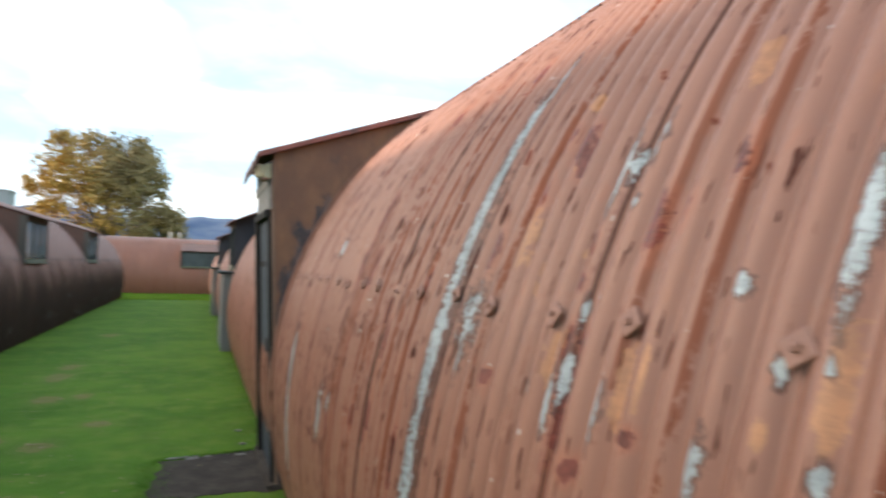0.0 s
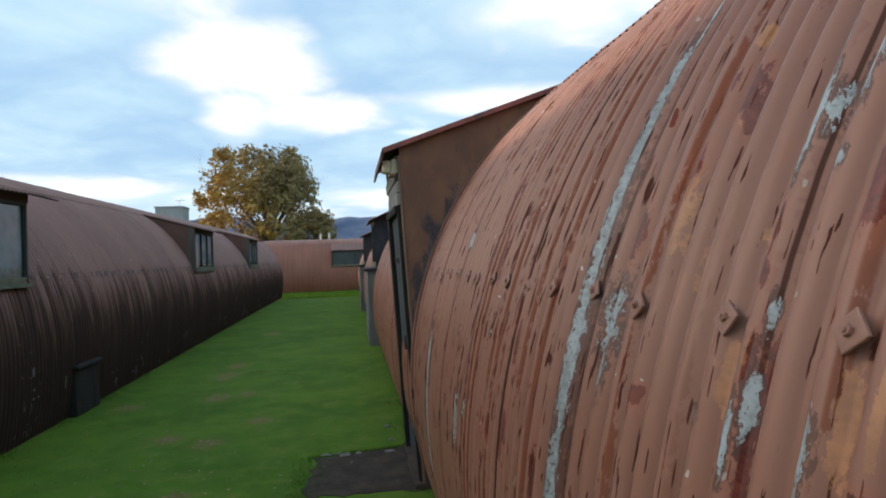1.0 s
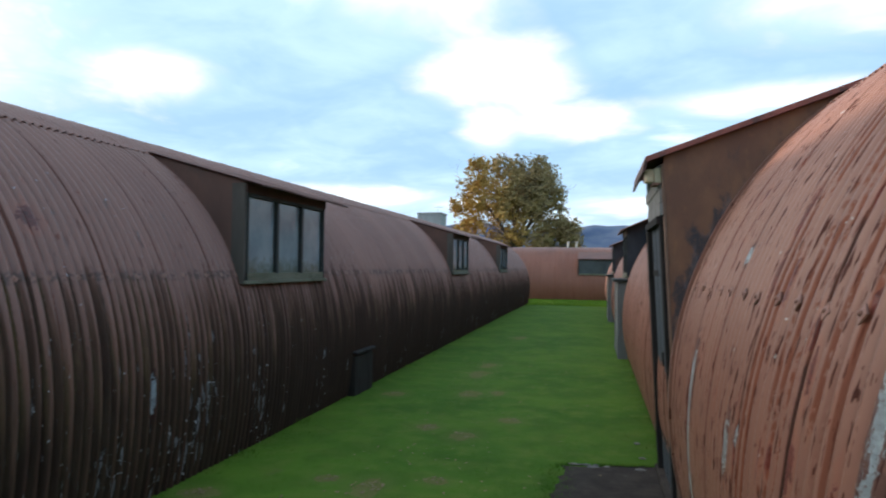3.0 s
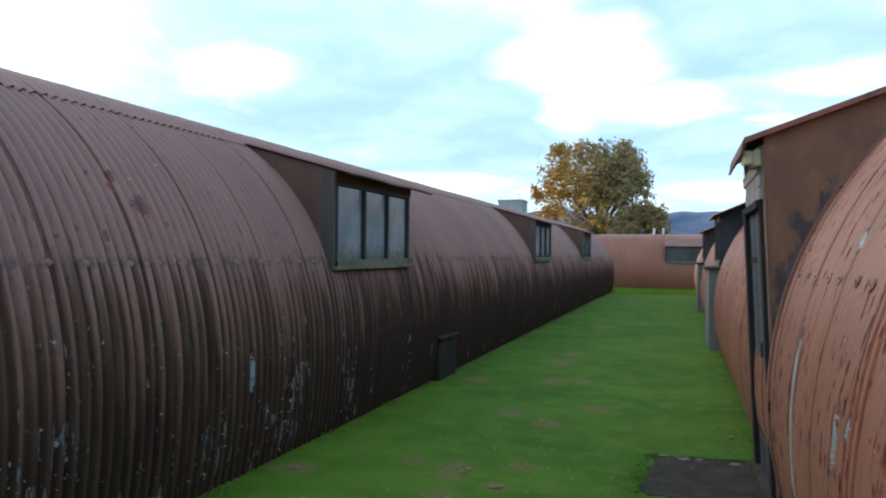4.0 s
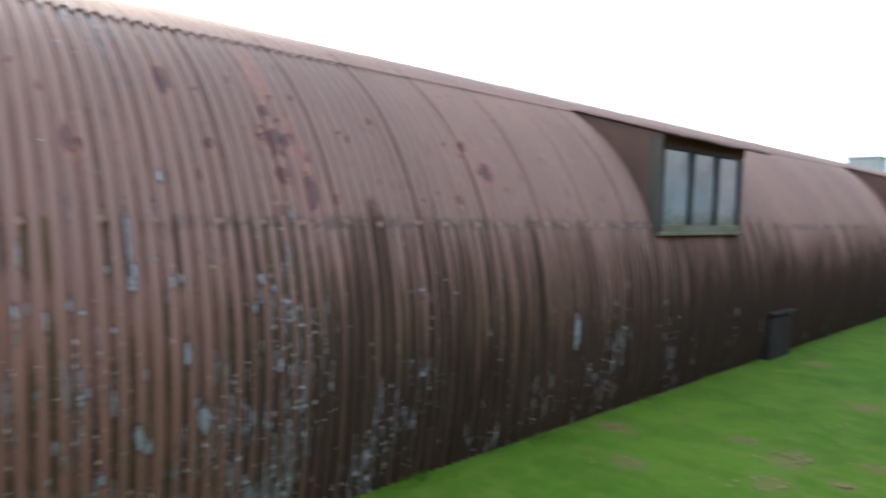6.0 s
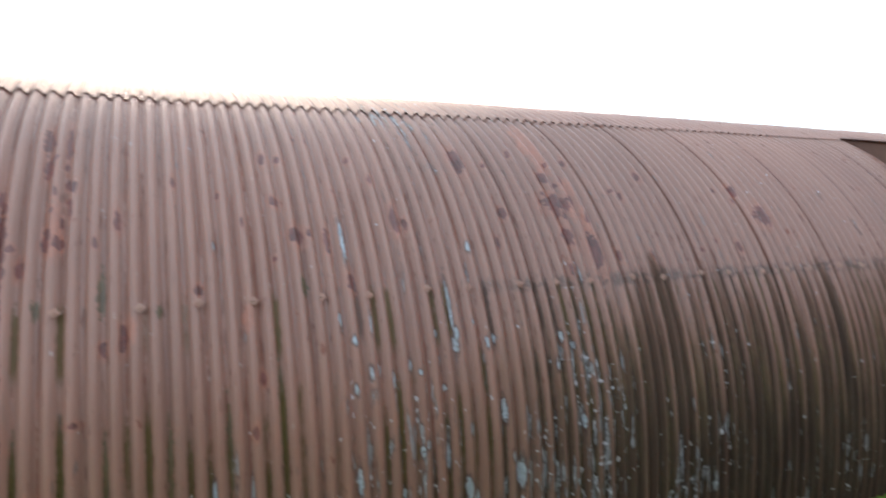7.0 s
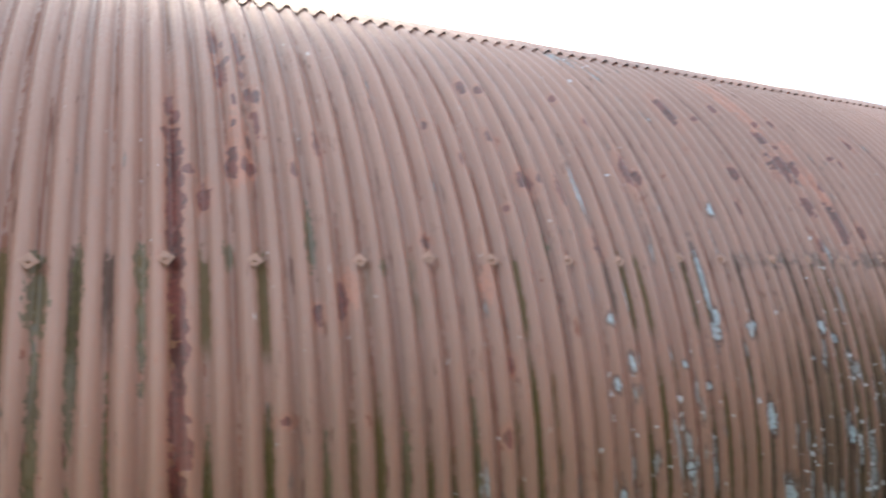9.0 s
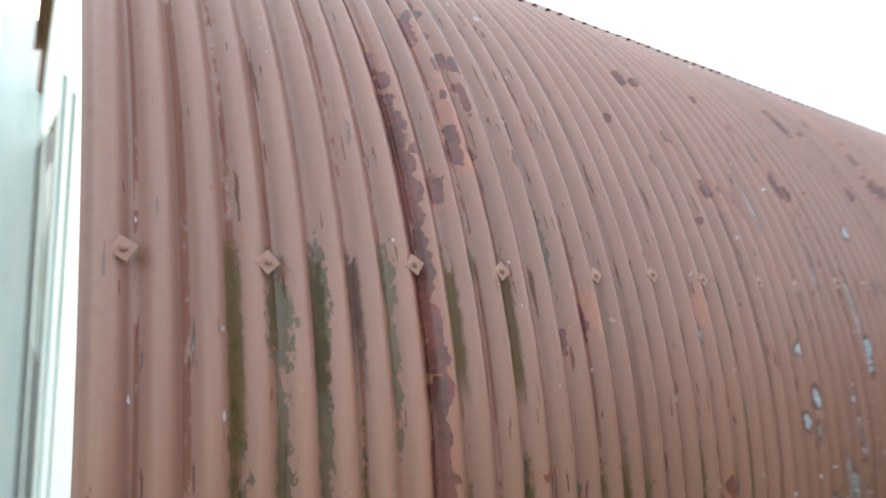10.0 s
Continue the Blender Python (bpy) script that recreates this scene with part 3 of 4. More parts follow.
roof_sheet = streaky("rusty_roof_sheet", (0.175, 0.082, 0.062), (0.12, 0.055, 0.045), 5.0, (0.3, 1, 1), 0.65, 0.3, (0.12, 0.05, 0.04), 0.6, 0.66)
dark_timber = streaky("dark_green_timber", (0.016, 0.019, 0.019), (0.030, 0.034, 0.032), 8.0, (1, 1, 0.12), 0.7, 0.4)
sill_timber = streaky("mossy_sill_timber", (0.10, 0.10, 0.065), (0.16, 0.155, 0.11), 10.0, (1, 0.2, 1), 0.85, 0.5, (0.06, 0.07, 0.03), 0.55, 0.65)
grey_timber = streaky("weathered_grey_timber", (0.16, 0.155, 0.15), (0.25, 0.245, 0.235), 9.0, (1, 1, 0.08), 0.85, 0.6, (0.11, 0.09, 0.08), 0.6, 0.66)
door_timber = streaky("blue_grey_door_timber", (0.030, 0.038, 0.050), (0.055, 0.068, 0.082), 9.0, (1, 1, 0.08), 0.7, 0.5, (0.04, 0.04, 0.045), 0.6, 0.68)
white_timber = streaky("peeling_white_timber", (0.72, 0.74, 0.74), (0.60, 0.66, 0.68), 6.0, (1, 1, 0.1), 0.7, 0.4, (0.30, 0.31, 0.31), 0.63, 0.68)
cream_plastic = streaky("aged_cream_plastic", (0.62, 0.55, 0.36), (0.52, 0.45, 0.30), 20.0, (1, 1, 1), 0.5, 0.1)
glass = glass_material()
dark_glass = streaky("dark_window_glass", (0.035, 0.045, 0.05), (0.055, 0.066, 0.07), 2.0, (1, 1, 1), 0.16, 0.02)
concrete = streaky("stained_concrete", (0.050, 0.038, 0.031), (0.080, 0.062, 0.050), 5.0, (1, 1, 1), 1.0, 0.7, (0.10, 0.085, 0.075), 0.64, 0.72)
pale_concrete = streaky("grey_concrete", (0.34, 0.35, 0.35), (0.26, 0.27, 0.27), 1.2, (1, 1, 0.5), 0.9, 0.3)
asphalt = streaky("grey_asphalt", (0.105, 0.118, 0.135), (0.135, 0.148, 0.165), 2.0, (1, 1, 1), 0.9, 0.3)
lawn = grass_material("mown_grass", (0.054, 0.124, 0.009), (0.098, 0.176, 0.015), (0.140, 0.178, 0.028), soil=0.4)
blade_paint = grass_material("grass_blades", (0.052, 0.136, 0.009), (0.092, 0.186, 0.016), (0.130, 0.190, 0.030))
bark = streaky("grey_brown_bark", (0.13, 0.105, 0.08), (0.08, 0.064, 0.05), 3.0, (1, 1, 0.25), 0.9, 0.6)
dead_leaf = streaky("brown_fallen_leaf", (0.28, 0.19, 0.085), (0.15, 0.095, 0.045), 30.0, (1, 1, 1), 0.8, 0.2)
metal_pipe = streaky("pale_metal_pipe", (0.55, 0.52, 0.48), (0.42, 0.38, 0.34), 10.0, (1, 1, 0.3), 0.5, 0.2)
post_metal = streaky("galvanised_post", (0.42, 0.42, 0.46), (0.34, 0.34, 0.38), 10.0, (1, 1, 0.2), 0.5, 0.2)


def leaf_material():
    m, n = material("autumn_leaves")
    pos = n.add("ShaderNodeNewGeometry").outputs["Position"]
    p = n.add("ShaderNodeSeparateXYZ", {0: pos}).outputs
    tone = n.add("ShaderNodeNewGeometry").outputs["Random Per Island"]
    f = n.noise(pos, 0.28, 3.0, 0.6)
    # sunlight on the crown's western side, painted as a golder leaf colour
    sun_gold = n.ramp(n.math("ADD", n.math("SUBTRACT", n.math("MULTIPLY", p[0], -0.09), n.math("MULTIPLY", p[2], 0.035)), n.math("MULTIPLY", f, 1.1)), 0.75, 1.25)
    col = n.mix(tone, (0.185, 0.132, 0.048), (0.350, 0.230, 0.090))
    col = n.mix(n.math("MULTIPLY", sun_gold, 0.85), col, n.mix(tone, (0.33, 0.19, 0.03), (0.48, 0.29, 0.06)))
    finish(n, col, 0.75)
    return m


leaves = leaf_material()


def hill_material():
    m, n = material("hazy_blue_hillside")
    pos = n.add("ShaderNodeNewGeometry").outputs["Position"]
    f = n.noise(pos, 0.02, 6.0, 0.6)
    # the blue haze of distance is put into the base colour
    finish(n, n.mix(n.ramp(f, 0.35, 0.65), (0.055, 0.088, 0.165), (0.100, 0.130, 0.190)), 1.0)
    return m


hills = hill_material()
green_board = streaky("dark_green_board", (0.074, 0.062, 0.052), (0.095, 0.078, 0.064), 7.0, (1, 1, 0.2), 0.8, 0.3, (0.09, 0.055, 0.042), 0.60, 0.68)
gravel = streaky("pale_rubble", (0.30, 0.26, 0.20), (0.16, 0.14, 0.11), 9.0, (1, 1, 1), 0.95, 0.8, (0.05, 0.07, 0.02), 0.56, 0.64)
soot_black = streaky("tarred_black_timber", (0.022, 0.019, 0.018), (0.042, 0.036, 0.034), 8.0, (1, 1, 0.2), 0.8, 0.4)
stone = streaky("pale_edge_stone", (0.22, 0.20, 0.17), (0.15, 0.13, 0.11), 12.0, (1, 1, 1), 0.9, 0.5)
brown_board = streaky("weathered_brown_board", (0.15, 0.085, 0.058), (0.22, 0.14, 0.10), 9.0, (1, 1, 0.1), 0.8, 0.4, (0.09, 0.05, 0.04), 0.58, 0.64)
dark_eave = streaky("dark_eave_board", (0.045, 0.022, 0.018), (0.075, 0.035, 0.028), 6.0, (1, 0.3, 1), 0.8, 0.3)
tarred_cheek = streaky("tarred_cheek_panel", (0.022, 0.024, 0.032), (0.042, 0.044, 0.055), 4.0, (1, 1, 0.5), 0.8, 0.3, (0.08, 0.045, 0.036), 0.62, 0.7)
for m in (soot_black, concrete):
    m.node_tree.nodes["Principled BSDF"].inputs["Specular IOR Level"].default_value = 0.12


# ---- building helpers ----
def to_mesh(name, bm, mat, smooth=False):
    me = bpy.data.meshes.new(name)
    bmesh.ops.recalc_face_normals(bm, faces=bm.faces)
    bm.to_mesh(me)
    bm.free()
    me.materials.append(mat)
    if smooth:
        me.shade_smooth()
    return me


def part(name, bm, mat, parent, label="", smooth=False):
    """Links a bmesh, or a ready mesh, as one object under a thing or a part."""
    ob = new(name, to_mesh(name, bm, mat, smooth) if isinstance(bm, bmesh.types.BMesh) else bm)
    ob.parent = parent
    return tagged(ob, label)


def thing(name, m, label, category, group="", kind=""):
    ob = new(name)
    ob.matrix_basis = m
    return tagged(ob, label, category, group, kind)


def solid(name, bm, mat, label, category, group="", kind="", smooth=False):
    return tagged(new(name, to_mesh(name, bm, mat, smooth)), label, category, group, kind)


def box(x0, x1, y0, y1, z0, z1, bevel=0.0, bm=None):
    bm = bm or bmesh.new()
    got = bmesh.ops.create_cube(bm, size=1)["verts"]
    for v in got:
        v.co = Vector(((x0 + x1) / 2 + v.co.x * (x1 - x0), (y0 + y1) / 2 + v.co.y * (y1 - y0), (z0 + z1) / 2 + v.co.z * (z1 - z0)))
    if bevel:
        edges = list({e for v in got for e in v.link_edges})
        bmesh.ops.bevel(bm, geom=edges, offset=bevel, segments=2, affect="EDGES", profile=0.6)
    return bm


def prism(points, axis, a, b, bm=None):
    """A flat outline in the two other axes, drawn out along axis from a to b."""
    bm = bm or bmesh.new()
    rows = []
    for d in (a, b):
        rows.append([bm.verts.new((d, p, q) if axis == "x" else (p, d, q) if axis == "y" else (p, q, d)) for p, q in points])
    bm.faces.new(rows[0])
    bm.faces.new(rows[1][::-1])
    k = len(points)
    for i in range(k):
        bm.faces.new((rows[0][i], rows[0][(i + 1) % k], rows[1][(i + 1) % k], rows[1][i]))
    return bm


def tube(points, radii, sides=8, bm=None):
    """A tapered round tube through points."""
    bm = bm or bmesh.new()
    rings = []
    for i, (p, r) in enumerate(zip(points, radii)):
        p = Vector(p)
        d = (Vector(points[min(i + 1, len(points) - 1)]) - Vector(points[max(i - 1, 0)])).normalized()
        a = d.orthogonal().normalized()
        b = d.cross(a)
        rings.append([bm.verts.new(p + r * (a * math.cos(t) + b * math.sin(t))) for t in (2 * math.pi * k / sides for k in range(sides))])
    for lo, hi in zip(rings, rings[1:]):
        for k in range(sides):
            bm.faces.new((lo[k], lo[(k + 1) % sides], hi[(k + 1) % sides], hi[k]))
    bm.faces.new(rings[0][::-1])
    bm.faces.new(rings[-1])
    return bm


# ---- ground ----
def ground_z(x, y):
    f = min(max((y - 24.0) / 10.0, 0.0), 1.0)
    return FAR_DROP * f * f * (3 - 2 * f)


def build_ground():
    xs = sorted({*np.arange(-6, 6.01, 0.5), *np.arange(-40, 41, 4.0), *np.arange(-200, 201, 40.0), -4000.0, -1500.0, -600.0, 600.0, 1500.0, 4000.0})
    ys = sorted({*np.arange(-4, 44.01, 1.0), *np.arange(-40, 81, 8.0), *np.arange(-200, 281, 40.0), -4000.0, -1500.0, -600.0, 600.0, 1500.0, 4000.0})
    verts = [(x, y, ground_z(x, y) + (0.004 * noise.noise(Vector((x * 0.9, y * 0.9, 0))) if abs(x) < 6 else 0)) for y in ys for x in xs]
    w = len(xs)
    faces = [(j * w + i, j * w + i + 1, (j + 1) * w + i + 1, (j + 1) * w + i) for j in range(len(ys) - 1) for i in range(w - 1)]
    me = bpy.data.meshes.new("ground")
    me.from_pydata(verts, [], faces)
    me.materials.append(lawn)
    me.shade_smooth()
    tagged(new("ground", me), "mown green grass lane with bare worn spots", "lawn", kind="structure")


build_ground()


# ---- arch huts of corrugated sheets ----
def sheet_mesh(name, mat, R, th0, th1, steps, below=0.0, lift=0.0, per=8, early=False, sharp=0.5, tuck=1.0):
    """One curved sheet, eight waves wide, on the arch round the local y axis: arch angles th0..th1, and straight down to the ground where below is set."""
    cols = 8 * per + per // 2
    path = []
    if below:
        for k in range(5):
            z = -below + below * k / 5
            path.append((tuck * (math.sqrt(R * R - z * z) - R), z, 0.0, True))
    for k in range(steps + 1):
        path.append((0, 0, th0 + (th1 - th0) * k / steps, False))
    verts, faces = [], []
    for dx, z, th, straight in path:
        for c in range(cols + 1):
            u = (c - (per // 2 if early else 0)) * PITCH / per
            wave = (1 - sharp) * math.cos(2 * math.pi * u / PITCH) + sharp * (2 * abs(math.cos(math.pi * u / PITCH)) - 1)
            r = R - DEPTH + DEPTH * wave + lift + (0.0035 * max(0.0, (0.05 - u) / 0.088) if early else 0.004 * max(0.0, (u - SHEET + 0.05) / 0.088))
            verts.append((r + dx, u, z) if straight else (r * math.cos(th), u, r * math.sin(th)))
    w = cols + 1
    for j in range(len(path) - 1):
        for c in range(cols):
            faces.append((j * w + c, j * w + c + 1, (j + 1) * w + c + 1, (j + 1) * w + c))
    me = bpy.data.meshes.new(name)
    me.from_pydata(verts, [], faces)
    me.materials.append(mat)
    me.shade_smooth()
    return me


def washer_mesh(mat):
    """A square plate set on its point, slightly dished, with a nut and a bolt end."""
    bm = bmesh.new()
    box(-0.002, 0.004, -0.021, 0.021, -0.021, 0.021, 0.002, bm)
    for v in bm.verts:
        v.co.x -= 4.0 * (v.co.y ** 2 + v.co.z ** 2)
    tube([(0.002, 0, 0), (0.0075, 0, 0)], [0.0085, 0.008], 6, bm)
    tube([(0.006, 0, 0), (0.0105, 0, 0)], [0.0042, 0.0038], 8, bm)
    bmesh.ops.rotate(bm, verts=bm.verts, cent=(0, 0, 0), matrix=Matrix.Rotation(radians(45), 3, "X"))
    return to_mesh("bolt_washer", bm, mat)


def hut(name, m, R, ZC, start, end, mat, label, bolts, cut=(), seed=1, fine=8, early=False, sharp=0.5, tuck=1.0, group="steel arch huts"):
    """Local frame: x across towards the lane, y along, origin on the axis at the arch's centre. cut: stretches along y where a dormer opens the side sheets."""
    rng = random.Random(seed)
    top = thing(name, m, label, "hut", group)
    side = sheet_mesh("side_sheet", mat, R, 0.0, SEAM_ARC / R, 18, below=ZC + 0.02, per=fine, early=early, sharp=sharp, tuck=tuck)
    crown = sheet_mesh("crown_sheet", mat, R, SEAM_ARC / R - radians(2.2), math.pi - SEAM_ARC / R + radians(2), 12, lift=0.011, per=fine, early=early, sharp=sharp)
    back = sheet_mesh("back_sheet", mat, R, math.pi - SEAM_ARC / R, math.pi, 8, per=fine // 2)
    count = math.ceil((end - start) / SHEET - 0.01)
    for i in range(count):
        y = start + i * SHEET
        for me in (side, crown, back):
            ob = part("sheet", me, mat, top)
            turn = radians(rng.uniform(-0.05, 0.05))
            k = 1 + rng.uniform(-0.0007, 0.0007)
            ob.matrix_basis = Matrix.Translation((0, y, 0)) @ Matrix.Rotation(turn, 4, "Z") @ Matrix.Diagonal((k, 1, k, 1))
    back_wall = box(-R - 0.01, -R + 0.03, start, start + count * SHEET, -ZC, 0.0)
    part("back_wall", back_wall, mat, top)
    # end walls, set in a little from the sheet edge
    for y, s in ((start, 1), (start + count * SHEET, -1)):
        outline = [(R - 0.24, -ZC)] + [((R - 0.05) * math.cos(t), (R - 0.05) * math.sin(t)) for t in np.linspace(0, math.pi, 25)] + [(-R + 0.24, -ZC)]
        part("end_wall", prism(outline, "y", y + s * 0.03, y + s * 0.09), white_timber, top, "white painted timber end wall")
    if bolts:
        me = washer_mesh(iron)
        y, k = start + bolts[0], 0
        while y < min(end, bolts[1]):
            if not any(a - 0.02 < y < b + 0.02 for a, b in cut):
                ob = part("bolt_washer", me, iron, top)
                th = math.asin((1.615 - ZC) / R) + rng.uniform(-0.004, 0.004)
                ob.matrix_basis = Matrix.Rotation(-th, 4, "Y") @ Matrix.Translation((R - 0.0005, y, 0)) @ Matrix.Rotation(radians(rng.uniform(-14, 14)), 4, "X") @ Matrix.Diagonal((0.8, 0.8, 0.8, 1))
            y += PITCH * (3, 4, 3, 4, 3, 3, 4)[k % 7]
            k += 1
    return top


W1, W2, W3 = (5.49, 7.22), (14.35, 16.15), (21.85, 23.65)
west = hut("arch_hut", pose(XL, 0, ZW), RW, ZW, L_START, L_END, paint_west, "long corrugated steel arch hut, dull red with mossy stains", (0.018, 20.0), (W1, W2), 3, early=True, sharp=0.1, tuck=0.55)
east = hut("arch_hut", pose(XR, 0, ZE, 0, 0, 180), RE, ZE, -(E_START + SHEET * math.ceil((E_END - E_START) / SHEET - 0.01)), -E_START, paint_east,
           "corrugated steel arch hut in flaking red oxide paint with rust", None, (), 5)
far = hut("arch_hut", pose(0, FAR_Y, ZW + FAR_DROP, 0, 0, -90), RW, ZW, -9.0, 15.0, paint_far, "red painted corrugated arch hut across the end of the lane", None, (), 7, 6)


def east_bolts():
    me = washer_mesh(iron)
    rng = random.Random(9)
    for y in (0.886, 1.128, 1.43, 1.667, 1.974, 2.224, 2.497, 2.73, 3.03, 3.26, 3.56, 3.79, 4.1, 4.33, 4.63, 0.565, 0.30):
        ob = part("bolt_washer", me, iron, east)
        th = math.asin((1.597 - ZE) / RE) + rng.uniform(-0.004, 0.004)
        ob.matrix_basis = Matrix.Rotation(-th, 4, "Y") @ Matrix.Translation((RE - 0.0005, -y, 0)) @ Matrix.Rotation(radians(rng.uniform(-16, 16)), 4, "X")


east_bolts()


# ---- dormers ----
def window_dormer(m, width, panes, label, sill=1.555, head=2.37, R=RW, ZC=ZW, eave=0.20, skirt=False, pane_mat=None, group="window dormers"):
    """Local frame: x out from the hut's axis, y along the hut from the near jamb, z from the ground."""
    top = thing("window_dormer", m, label, "dormer", group)
    z0, z1 = sill - 0.03, head + 0.02
    front = math.sqrt(R * R - (sill - ZC) ** 2) + 0.03
    meet = radians(58)
    back_x, back_z = R * math.cos(meet) - 0.10, ZC + R * math.sin(meet) + 0.02
    under = back_z + 0.035 + (z1 + 0.010 - back_z) * (front - back_x) / (front + eave - back_x) - 0.019
    for y in (-0.03, width + 0.01):
        outline = [(front, z0), (front, under)] + [(back_x, back_z + 0.016)] + [((R - 0.03) * math.cos(t), ZC + (R - 0.03) * math.sin(t)) for t in np.linspace(meet, math.asin((z0 - ZC) / R), 12)]
        part("cheek", prism(outline, "y", y, y + 0.02), tarred_cheek if skirt else cheek_paint, top)
    # sheet roof, wavy across, running out over the window
    verts, faces = [], []
    cols = int((width + 0.36) / PITCH) * 6
    for k in range(2):
        for j in range(5):
            f = j / 4
            x = back_x + (front + eave - back_x) * f
            z = back_z + 0.035 + (z1 + 0.045 - back_z - 0.035) * f
            for c in range(cols + 1):
                u = -0.055 + c * PITCH / 6
                sag = -0.02 * max(0.0, (u - width + 0.25)) * f + 0.006 * math.sin(u * 5.0)
                verts.append((x, u, z + 0.008 * math.cos(2 * math.pi * u / PITCH) + sag - 0.012 * k))
    w = cols + 1
    for k in range(2):
        for j in range(4):
            for c in range(cols):
                b = k * 5 * w + j * w + c
                faces.append((b, b + 1, b + w + 1, b + w))
    for c in range(cols):
        b = 4 * w + c
        faces.append((b, b + 1, b + 1 + 5 * w, b + 5 * w))
    me = bpy.data.meshes.new("roof")
    me.from_pydata(verts, [], faces)
    me.materials.append(roof_sheet)
    part("roof", me, roof_sheet, top, "rusty corrugated roof sheet")
    part("fascia", box(front + 0.0, front + 0.02, -0.02, width + 0.02, head + 0.0, under - 0.004, 0.004), dark_eave, top)
    # the window: frame, lights and sill
    win = part("window", box(front - 0.05, front - 0.045, 0.0, width, sill, head), dark_timber, top, "timber casement window with dusty panes")
    t = 0.034
    for y0, y1, a, b in ((0, width, sill, sill + 0.07), (0, width, head - t, head), (0, t, sill, head), (width - t, width, sill, head)):
        part("frame_bar", box(front - 0.05, front + 0.012, y0, y1, a, b, 0.005), sill_timber if b == sill + 0.07 else dark_timber, win)
    step = (width - 2 * t) / panes
    for i in range(panes):
        a, b = t + i * step, t + (i + 1) * step
        if i:
            part("mullion", box(front - 0.05, front + 0.016, a - 0.024, a + 0.024, sill + 0.06, head - t, 0.005), dark_timber, win)
        g = part("pane", box(front - 0.028, front - 0.022, a + 0.012, b - 0.012, sill + 0.06, head - t), pane_mat or glass, win)
        for y0, y1, c, d in ((a, a + 0.018, sill + 0.07, head - t), (b - 0.018, b, sill + 0.07, head - t)):
            part("sash_bar", box(front - 0.03, front + 0.002, y0, y1, c, d, 0.003), dark_timber, win)
    part("sill", box(front - 0.06, front + 0.04, -0.03, width + 0.03, sill - 0.034, sill, 0.008), sill_timber, top, "mossy timber sill")
    part("corner_board", box(front - 0.13, front + 0.004, -0.034, -0.002, z0, under - 0.012, 0.003), green_board, top)
    if skirt:
        part("cap", box(front - 0.1, front + 0.25, -0.06, width + 0.06, sill - 0.10, sill - 0.055, 0.006), dark_timber, top)
        part("skirt_panel", box(front + 0.0, front + 0.17, 0.0, width, 0.0, sill - 0.10, 0.006), grey_timber, top, "weathered grey boarded panel")
        for y in (-0.012, width - 0.038):
            part("corner_post", box(front + 0.135, front + 0.18, y, y + 0.05, 0.0, sill - 0.102, 0.006), grey_timber, top, "weathered grey corner post")
    return top


for (a, b), panes in ((W1, 3), (W2, 3), (W3, 3)):
    window_dormer(pose(XL, a, 0), b - a, panes, "red-brown steel dormer with a dark framed three-light window")
for y in (12.7, 21.2):
    window_dormer(pose(XR, y + 1.7, 0, 0, 0, 180), 1.7, 3, "dark sided window dormer over a grey boarded panel", skirt=True, eave=0.12, R=RE, ZC=ZE, group="lane-side dormers")
window_dormer(pose(-0.85 + 0, FAR_Y, FAR_DROP, 0, 0, -90), 2.6, 2, "pale roofed dormer with a wide dark window", sill=1.46, head=2.29, pane_mat=dark_glass)


# ---- door porch on the eastern hut ----
PORCH_X, PORCH_Y, PORCH_LEAN = 0.62, 4.90, 2.8      # the porch leans out at its head


